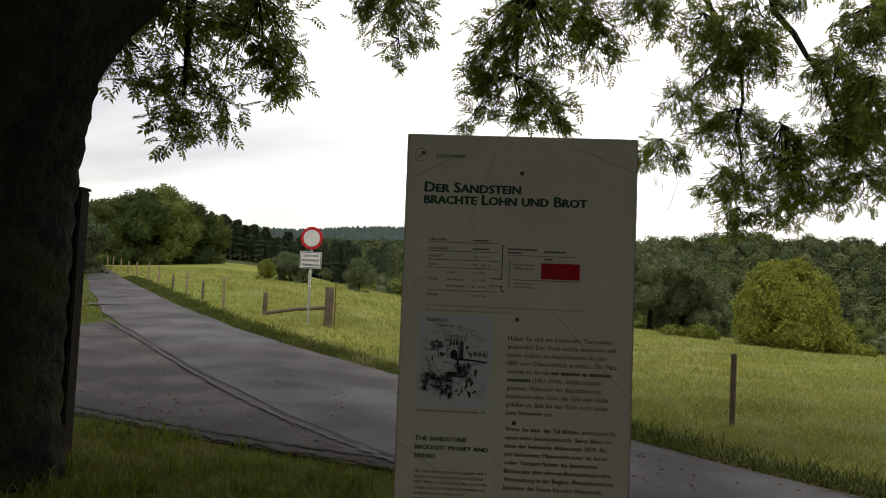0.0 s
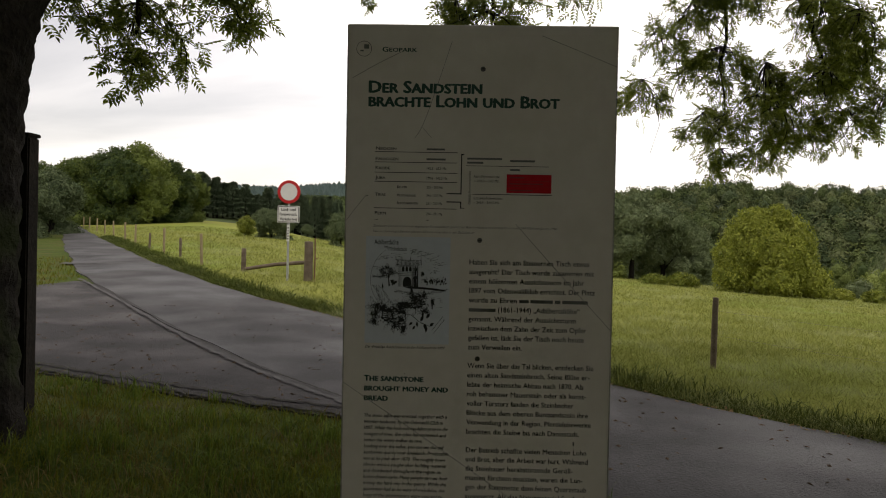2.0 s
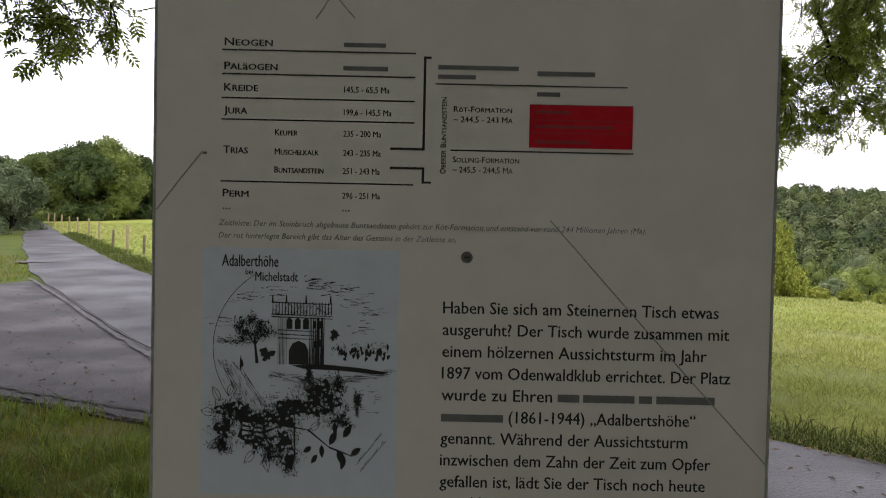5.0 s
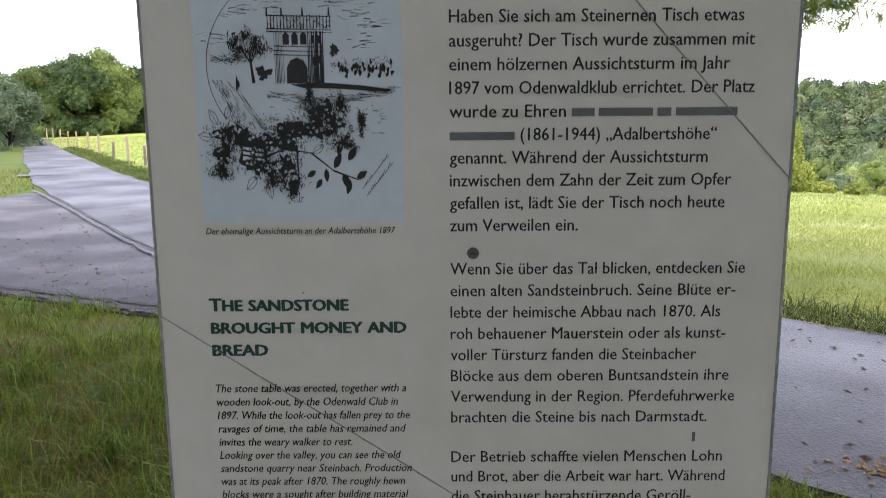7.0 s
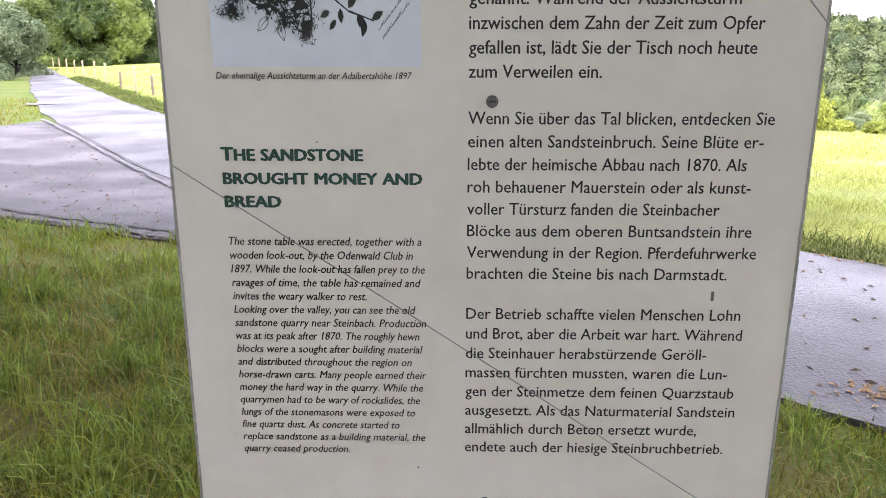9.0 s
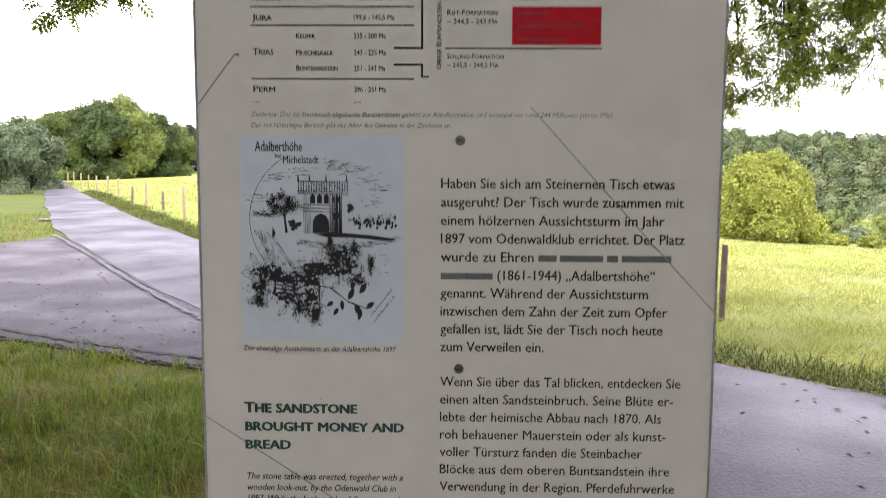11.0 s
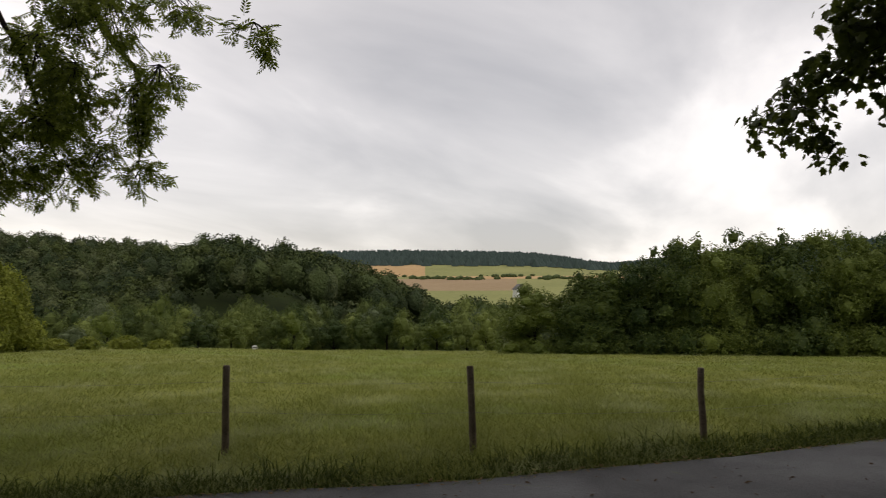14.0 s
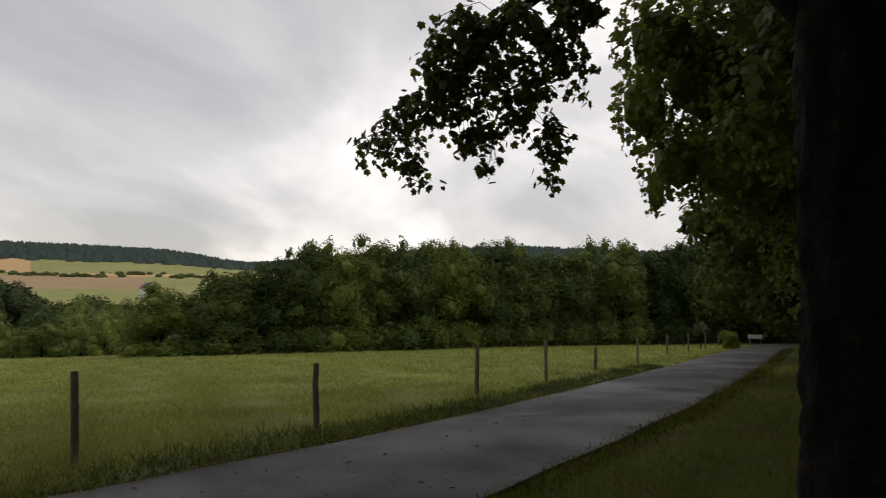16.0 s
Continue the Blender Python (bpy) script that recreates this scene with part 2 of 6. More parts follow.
# ---- mesh helpers ----
def raw(name, v, quads=None, tris=None, m=None, smooth=False):
    """One mesh from arrays of vertices, quads and triangles."""
    me = bpy.data.meshes.new(name)
    v = np.asarray(v, np.float32).reshape(-1, 3)
    q = np.zeros((0, 4), np.int32) if quads is None else np.asarray(quads, np.int32).reshape(-1, 4)
    t = np.zeros((0, 3), np.int32) if tris is None else np.asarray(tris, np.int32).reshape(-1, 3)
    me.vertices.add(len(v))
    me.vertices.foreach_set("co", v.ravel())
    loops = np.concatenate([q.ravel(), t.ravel()])
    me.loops.add(len(loops))
    me.loops.foreach_set("vertex_index", loops)
    starts = np.concatenate([np.arange(len(q)) * 4, len(q) * 4 + np.arange(len(t)) * 3])
    me.polygons.add(len(starts))
    me.polygons.foreach_set("loop_start", starts.astype(np.int32))
    if m:
        me.materials.append(m)
    me.update(calc_edges=True)
    me.polygons.foreach_set("use_smooth", np.full(len(starts), smooth))
    return me


def finish(bm, name, m, smooth=False):
    me = bpy.data.meshes.new(name)
    bm.normal_update()
    bm.to_mesh(me)
    bm.free()
    me.materials.append(m)
    if smooth:
        me.polygons.foreach_set("use_smooth", np.ones(len(me.polygons), bool))
    return me


def part(name, data, parent, label="", kind=""):
    """One mesh as a part of a thing, in the thing's own space."""
    ob = new(name, data)
    ob.parent = parent
    return tagged(ob, label, kind=kind)


def thing(name, at, label, category, group=""):
    ob = new(name)
    ob.location = at
    ob.empty_display_size = .2
    return tagged(ob, label, category, group)


def box(bm, x0, x1, y0, y1, z0, z1, bevel=0.0):
    r = bmesh.ops.create_cube(bm, size=1, matrix=Matrix.Translation(((x0 + x1) / 2, (y0 + y1) / 2, (z0 + z1) / 2)) @ Matrix.Diagonal((x1 - x0, y1 - y0, z1 - z0, 1)))
    if bevel:
        es = list({e for v in r["verts"] for e in v.link_edges})
        bmesh.ops.bevel(bm, geom=es, offset=bevel, segments=2, affect="EDGES")
    return bm


def boxed(name, x0, x1, y0, y1, z0, z1, m, bevel=0.0):
    return finish(box(bmesh.new(), x0, x1, y0, y1, z0, z1, bevel), name, m)


def tubes(name, paths, m, sides=8, rough=0.0, smooth=True):
    """Tapered tubes, each a list of (x, y, z, radius), in one mesh."""
    vs, qs, base = [], [], 0
    for path in paths:
        p = np.asarray(path, float)
        n = len(p)
        d = np.gradient(p[:, :3], axis=0)
        d /= np.linalg.norm(d, axis=1)[:, None] + 1e-9
        ref = np.tile([0.31, .95, .05], (n, 1))
        flip = np.abs((d * ref).sum(1)) > .9
        ref[flip] = [1, 0, .1]
        u = np.cross(d, ref)
        u /= np.linalg.norm(u, axis=1)[:, None]
        w = np.cross(d, u)
        a = np.linspace(0, 2 * np.pi, sides, endpoint=False)
        rad = p[:, 3][:, None] * (1 + rough * rng.uniform(-1, 1, (n, sides)))
        ring = p[:, None, :3] + rad[:, :, None] * (np.cos(a)[None, :, None] * u[:, None] + np.sin(a)[None, :, None] * w[:, None])
        vs.append(ring.reshape(-1, 3))
        i, j = np.meshgrid(np.arange(n - 1), np.arange(sides), indexing="ij")
        k = (j + 1) % sides
        q = np.stack([i * sides + j, i * sides + k, (i + 1) * sides + k, (i + 1) * sides + j], -1).reshape(-1, 4)
        qs.append(q + base)
        base += n * sides
    return raw(name, np.concatenate(vs), np.concatenate(qs), None, m, smooth)


def inside(x, y, poly):
    """Which points lie in a polygon."""
    p = np.asarray(poly, float)
    hit = np.zeros(len(x), bool)
    for (x0, y0), (x1, y1) in zip(p, np.roll(p, -1, 0)):
        c = ((y0 > y) != (y1 > y)) & (x < (x1 - x0) * (y - y0) / (y1 - y0 + 1e-12) + x0)
        hit ^= c
    return hit


def line(points, step):
    """A polyline rounded and set out at even steps."""
    p = np.asarray(points, float)
    for _ in range(3):
        p = np.concatenate([p[:1], np.stack([p[:-1] * .75 + p[1:] * .25, p[:-1] * .25 + p[1:] * .75], 1).reshape(-1, p.shape[1]), p[-1:]])
    s = np.concatenate([[0], np.cumsum(np.linalg.norm(np.diff(p[:, :3], axis=0), axis=1))])
    n = max(2, int(s[-1] / step))
    q = np.linspace(0, s[-1], n)
    return np.stack([np.interp(q, s, p[:, k]) for k in range(p.shape[1])], 1)


# ---- the lie of the land: height by bearing and distance from the information panel ----
AZ = np.array([-180, -92.7, -47.7, -30.5, -22.4, -14.2, -9.1, 1.2, 11.5, 28.9, 43.2, 56.6, 79, 103, 125, 150, 180])
G60 = np.array([.5, .6, 1.0, 1.1, 1.5, .9, .1, -1.0, -1.7, -2.4, -3.1, -3.35, -3.1, -2.4, -1.2, 0, .5])


def _table():
    az = np.linspace(-180, 180, 721)
    ds = np.concatenate([np.linspace(0, 120, 241), np.geomspace(121, 4500, 160)])
    g = np.interp(az, AZ, G60)
    side = np.interp(az, [-180, -16.2, -3.9, 112, 135, 180], [0, 0, 1, 1, 0, 0])
    e1 = np.interp(az, [-62.7, -32.6, -16.2, -11.1, 3.3, 10.5, 19.7, 28.9, 35, 40.2, 45.3, 49.4, 69.9, 85, 110, 150], [.03, .045, .05, .035, .04, .055, .07, .06, .052, .05, .012, -.035, -.03, 0, .01, .03])
    e2 = np.interp(az, [-62.8, -16.3, -11.2, -5, 3.2, 10.3, 39, 52, 58, 63, 66, 68.8, 75, 84, 92, 103, 150], [.05, .063, .074, .077, .070, .057, .060, .0645, .063, .0595, .051, .041, .052, .069, .071, .060, .05])
    t = np.zeros((len(az), len(ds)))
    for i in range(len(az)):
        v = side[i]
        z75 = v * (g[i] - 1.5) + (1 - v) * g[i] * 67 / 52
        z110 = v * -12 + (1 - v) * g[i] * 102 / 52
        z200 = v * -15 + (1 - v) * (g[i] * 102 / 52 + 4)
        z380 = e1[i] * 380 - 4
        kn = [0, 8, 12, 60, 75, 110, 200, 380, 560, 1000, 1600, 4500]
        zs = [0, 0, g[i] * .055, g[i], z75, z110, z200, z380, min(z380 - 8, 4) if e1[i] > 0 else -8, 28, e2[i] * 1600 - 10, e2[i] * 1600 - 60]
        t[i] = np.interp(ds, kn, zs)
    k = np.ones(9) / 9
    for i in range(len(az)):
        w = np.convolve(np.pad(t[i], 4, mode="edge"), k, "valid")
        t[i] = w
    for _ in range(3):
        t = (np.roll(t, 1, 0) + t * 2 + np.roll(t, -1, 0)) / 4
    return az, ds, t


GAZ, GDS, GT = _table()


def ground_z(x, y):
    """Height of the ground at x, y (numbers or arrays)."""
    x, y = np.asarray(x, float), np.asarray(y, float)
    a = (np.degrees(np.arctan2(x, y)) + 180) * 2
    d = np.interp(np.hypot(x, y), GDS, np.arange(len(GDS)))
    i, j = np.clip(a.astype(int), 0, 719), np.clip(d.astype(int), 0, len(GDS) - 2)
    u, v = a - i, d - j
    z = (GT[i, j] * (1 - u) + GT[i + 1, j] * u) * (1 - v) + (GT[i, j + 1] * (1 - u) + GT[i + 1, j + 1] * u) * v
    return z + .22 * np.exp(-((x + 3.34) ** 2 + (y - 4.38) ** 2) / 1.3)


# ---- ground: one sheet out to the horizon ----
def build_ground():
    rings = np.concatenate([[.4], np.arange(1, 14, .5), np.arange(14, 60, 1.5), np.arange(60, 130, 4), np.geomspace(132, 4500, 60)])
    az = np.radians(np.arange(0, 360, 1.5))
    na = len(az)
    d, a = np.meshgrid(rings, az, indexing="ij")
    x, y = d * np.sin(a), d * np.cos(a)
    z = ground_z(x, y)
    v = np.concatenate([np.stack([x, y, z], -1).reshape(-1, 3), [[0, 0, 0]]])
    i, j = np.meshgrid(np.arange(len(rings) - 1), np.arange(na), indexing="ij")
    k = (j + 1) % na
    q = np.stack([i * na + j, i * na + k, (i + 1) * na + k, (i + 1) * na + j], -1).reshape(-1, 4)[:, ::-1]
    c = np.arange(na)
    t = np.stack([np.full(na, len(v) - 1), c, (c + 1) % na], -1)
    me = raw("ground", v, q, t, M_MEADOW, True)
    for m in (M_FOREST, M_TAN, M_BROWN, M_GREENF, M_SOD):
        me.materials.append(m)
    cen = v[q].mean(1)
    dist, bear = np.hypot(cen[:, 0], cen[:, 1]), np.degrees(np.arctan2(cen[:, 0], cen[:, 1]))
    slot = np.where(dist > 90, 1, np.where(inside(cen[:, 0], cen[:, 1], MEADOW_POLY), 0, 5))
    farm = (dist > 560) & (dist < 1180) & (bear > 43.2) & (bear < 74)
    slot[farm] = 4
    slot[farm & (dist > 950) & (bear < 54.5)] = 2
    slot[farm & (dist > 690) & (dist < 880) & (bear > 48.4) & (bear < 61.7)] = 3
    slot[farm & (dist > 880) & (dist < 940) & (bear > 55.5)] = 2
    me.polygons.foreach_set("material_index", np.concatenate([slot, np.full(na, 5)]).astype(np.int32))
    tagged(new("ground", me), "yellow-green meadow and verges falling away to a wooded valley", "ground", kind="structure")


# ---- roads ----
FAR_EDGE = [(47.08, -15.74), (36.08, -10.34), (21.42, -4.2), (14.64, -1.38), (10.7, 0.28), (8.25, 1.62), (6.5, 2.85), (5.2, 3.75), (4.2, 4.8), (3.4, 5.5), (2.62, 6.22), (1.54, 7.4), (0.1, 9.2), (-1.6, 11.3), (-4.15, 13.75), (-6.85, 16.8), (-10.6, 22), (-20.93, 37.4), (-31.84, 54.09), (-43.12, 71.2)]
NEAR_EDGE = [(46.08, -17.94), (36.8, -13.4), (27.35, -9.5), (18, -5.5), (11.05, -2.48), (8.7, -1.22), (6.8, -0.2), (5.5, 0.52), (4.12, 1.55), (2.95, 2.58), (1.66, 3.45), (1.17, 3.81), (0.21, 4.94), (-1.04, 6.34), (-2.44, 7.78), (-4.56, 10.32), (-6.81, 13.15), (-9.58, 16.63), (-13.55, 22.66), (-19.14, 31.22), (-32.73, 53.24), (-44.66, 71.62)]
APRON_NEAR = [(0.26, 5.00), (-0.32, 5.48), (-0.92, 5.75), (-2.19, 6.05), (-3.63, 6.64), (-4.18, 6.84), (-6.81, 7.93), (-11.37, 9.11), (-24.49, 11.40)]
APRON_FAR = [(-9.58, 16.63), (-8.88, 14.35), (-8.22, 12.88), (-8.39, 12.06), (-10.00, 11.88), (-14.54, 12.77), (-24.66, 14.90)]


def sheet(name, left, right, across, lift, m, label, step=.5):
    """A paved strip between two edges, laid on the ground, with a worn edge that shows its thickness."""
    n = 150
    a, b = line(left, .2), line(right, .2)
    s = np.linspace(0, 1, n)
    pick = lambda p: np.stack([np.interp(s, np.linspace(0, 1, len(p)), p[:, k]) for k in (0, 1)], 1)
    a, b = pick(a), pick(b)
    f = np.linspace(0, 1, across)
    w = (f[:, None, None] * b[None] + (1 - f[:, None, None]) * a[None])
    wob = .05 * np.sin(np.arange(n) * 1.7) + .05 * np.sin(np.arange(n) * .61 + 1)
    w[0, :, 0] += wob
    w[-1, :, 0] += wob[::-1]
    z = ground_z(w[..., 0], w[..., 1]) + lift + .02 * np.sin(f * np.pi)[:, None]
    v = np.concatenate([w, z[..., None]], -1)
    low = v[[0, -1]].copy()
    low[..., 2] -= .12
    v = np.concatenate([low[:1], v, low[1:]])
    i, j = np.meshgrid(np.arange(len(v) - 1), np.arange(n - 1), indexing="ij")
    q = np.stack([i * n + j, i * n + j + 1, (i + 1) * n + j + 1, (i + 1) * n + j], -1).reshape(-1, 4)
    me = raw(name, v.reshape(-1, 3), q, None, m)
    bm = bmesh.new()
    bm.from_mesh(me)
    bmesh.ops.recalc_face_normals(bm, faces=bm.faces)
    bm.to_mesh(me)
    bm.free()
    return tagged(new(name, me), label, "road", kind="structure")


sheet("road", NEAR_EDGE, FAR_EDGE, 8, .03, M_ASPHALT, "narrow damp grey asphalt lane with worn patches")
sheet("road_side", APRON_NEAR[::-1], [(-24.66, 14.90), (-14.54, 12.77), (-10.00, 11.88), (-8.10, 12.28), (-8.46, 13.87), (-9.36, 16.24), (-6.50, 12.97), (-4.37, 10.31), (-2.25, 7.81), (-0.87, 6.37), (0.31, 5.10)], 8, .018, M_APRON,
      "pale worn asphalt of a side road joining the lane")


def ribbon(name, points, width, lift, m, label, jitter=.02, step=.12, category="road"):
    p = line(points, step)
    d = np.gradient(p, axis=0)
    nrm = np.stack([-d[:, 1], d[:, 0]], 1) / (np.linalg.norm(d, axis=1)[:, None] + 1e-9)
    p = p + nrm * rng.normal(0, jitter, (len(p), 1))
    wd = width * rng.uniform(.35, 1.0, (len(p), 2))
    a, b = p + nrm * wd[:, :1], p - nrm * wd[:, 1:]
    v = np.stack([a, b], 1).reshape(-1, 2)
    v = np.concatenate([v, (ground_z(v[:, 0], v[:, 1]) + lift)[:, None]], 1)
    i = np.arange(len(p) - 1) * 2
    me = raw(name, v, np.stack([i, i + 1, i + 3, i + 2], -1), None, m)
    return tagged(new(name, me), label, category, kind="structure")


JOINT = [(0.26, 5.00), (-1.04, 6.30), (-2.44, 7.74), (-4.56, 10.27), (-6.81, 13.15), (-9.04, 15.85)]
ribbon("road_joint_wear", [(x - .07, y - .06) for x, y in JOINT], .05, .046, M_WORN, "pale worn band along the joint of the two roads", .02, .06)
ribbon("road_joint_crack", JOINT, .016, .052, M_CRACK, "dark open crack along the joint of the two roads", .007, .04)
ribbon("road_edge_crack", [(x + .05, y + .22) for x, y in APRON_NEAR[1:8]], .04, .04, M_CRACK, "dark broken edge of the side road", .02, .06)
ribbon("road_edge_grit", [(x, y + .07) for x, y in APRON_NEAR[1:8]], .08, .036, M_MARGIN, "pale gritty margin of the side road", .02, .06)
ribbon("road_crossing_seam", [(8.98, 0.96), (9.28, 0.26), (9.58, -0.54), (9.83, -1.44)], .025, .056, M_WORN, "pale repaired seam across the lane", .01)
ribbon("road_pale_streak", [(-10.01, 20.22), (-11.22, 19.96), (-12.02, 19.72)], .3, .053, M_WORN, "pale streak across the lane", .05)


def scatter_bits(name, n, region, size, m, label, lift=.05):
    """Small flat bits lying about on a surface."""
    x, y = region(n)
    z = ground_z(x, y) + lift
    a, s = rng.uniform(0, 6.28, n), size * rng.uniform(.4, 1.6, n)
    c = np.stack([x, y, z], 1)
    u = np.stack([np.cos(a), np.sin(a), rng.normal(0, .15, n)], 1) * s[:, None]
    w = np.stack([-np.sin(a), np.cos(a), rng.normal(0, .15, n)], 1) * (s * rng.uniform(.3, .7, n))[:, None]
    up = np.array([0, 0, 1]) * (s * .35)[:, None]
    v = np.stack([c - u, c - w + up * .3, c + u, c + w, c + up], 1).reshape(-1, 3)
    i = np.arange(n)[:, None] * 5
    t = np.concatenate([i + [0, 1, 4], i + [1, 2, 4], i + [2, 3, 4], i + [3, 0, 4]])
    return tagged(new(name, raw(name, v, None, t, m)), label, "litter", kind="stuff")


def between(e0, e1, margin=.12):
    def pick(n):
        a, b = line(e0, .2), line(e1, .2)
        s = np.clip(rng.beta(2.2, 2.2, n), 0, 1)
        f = rng.uniform(margin, 1 - margin, n)
        p = np.stack([np.interp(s, np.linspace(0, 1, len(a)), a[:, k]) for k in (0, 1)], 1)
        q = np.stack([np.interp(s, np.linspace(0, 1, len(b)), b[:, k]) for k in (0, 1)], 1)
        w = p * (1 - f[:, None]) + q * f[:, None]
        return w[:, 0], w[:, 1]
    return pick


scatter_bits("fallen_bits", 420, between(NEAR_EDGE[4:17], FAR_EDGE[4:15]), .022, M_LITTER, "dark fallen twigs and leaf bits scattered on the asphalt")
scatter_bits("apron_bits", 260, between(APRON_NEAR[1:7], JOINT), .02, M_LITTER, "dark fallen leaf bits on the side road", .04)
scatter_bits("straw_bits", 130, lambda n: (1.94 + rng.normal(0, .12, n), 3.70 + rng.normal(0, .05, n)), .016, M_STRAW, "brown straw and seed litter on the asphalt", .04)
scatter_bits("edge_grit", 900, lambda n: (lambda p, k: (p[k, 0] + rng.normal(0, .05, n), p[k, 1] + .05 + rng.normal(0, .07, n)))(line(APRON_NEAR[1:8], .05), rng.integers(0, len(line(APRON_NEAR[1:8], .05)), n)), .016, M_GRAVEL, "loose grit along the broken road edge", .03)
scatter_bits("far_edge_grit", 700, lambda n: (lambda p, k: (p[k, 0] + rng.normal(0, .06, n), p[k, 1] + rng.normal(0, .05, n)))(line(FAR_EDGE[3:15], .05), rng.integers(0, len(line(FAR_EDGE[3:15], .05)), n)), .018, M_STRAW, "brown litter washed along the lane edge", .035)


# ---- grass ----
def blades(name, x, y, height, width, m, label, lean=.45, joints=2, clump=0.0):
    """Blades of grass, tapered and bent over, in one mesh."""
    n = len(x)
    z = ground_z(x, y)
    a = rng.uniform(0, 6.283, n)
    ln = np.abs(rng.normal(0, lean, n)) * height
    dx, dy = np.cos(a) * ln, np.sin(a) * ln
    b = rng.uniform(0, 6.283, n)
    wx, wy = np.cos(b) * width / 2, np.sin(b) * width / 2
    g = np.stack([x, y, z - .02], 1)
    side = np.stack([wx, wy, np.zeros(n)], 1)
    tip = np.stack([x + dx, y + dy, z + height], 1)
    if joints == 1:
        v = np.stack([g - side, g + side, tip], 1).reshape(-1, 3)
        t = np.arange(n * 3).reshape(-1, 3)
        me = raw(name, v, None, t, m)
    else:
        half = np.stack([x + dx * .3, y + dy * .3, z + height * .6], 1)
        v = np.stack([g - side, g + side, half + side * .75, half - side * .75, tip], 1).reshape(-1, 3)
        i = np.arange(n)[:, None] * 5
        me = raw(name, v, i + [0, 1, 2, 3], i + [3, 2, 4], m)
    return tagged(new(name, me), label, "grass", kind="stuff")


def polar(n, d0, d1, a0, a1, power=1.0):
    d = d0 * (d1 / d0) ** (rng.uniform(0, 1, n) ** power)
    a = np.radians(rng.uniform(a0, a1, n))
    return d * np.sin(a), d * np.cos(a), d


ne, fe = line(NEAR_EDGE, .5), line(FAR_EDGE, .5)
ROAD_POLY = np.concatenate([ne, fe[::-1]])
APRON_POLY = np.concatenate([line(APRON_NEAR, .5), line(APRON_FAR, .5)[::-1]])
MEADOW_POLY = np.concatenate([fe, [(-60, 110), (0, 140), (140, 100), (140, -10)]])

build_ground()


def free(x, y, grow=0.0):
    return ~inside(x, y, ROAD_POLY) & ~inside(x, y, APRON_POLY)


def patch(x, y, s=1.0, ph=0.0):
    """A slow swell between 0 and 1 over the ground."""
    return .5 + .25 * np.sin(x * 1.3 * s + ph) * np.cos(y * 1.1 * s + ph * 2) + .25 * np.sin(x * .47 * s - y * .8 * s + ph)


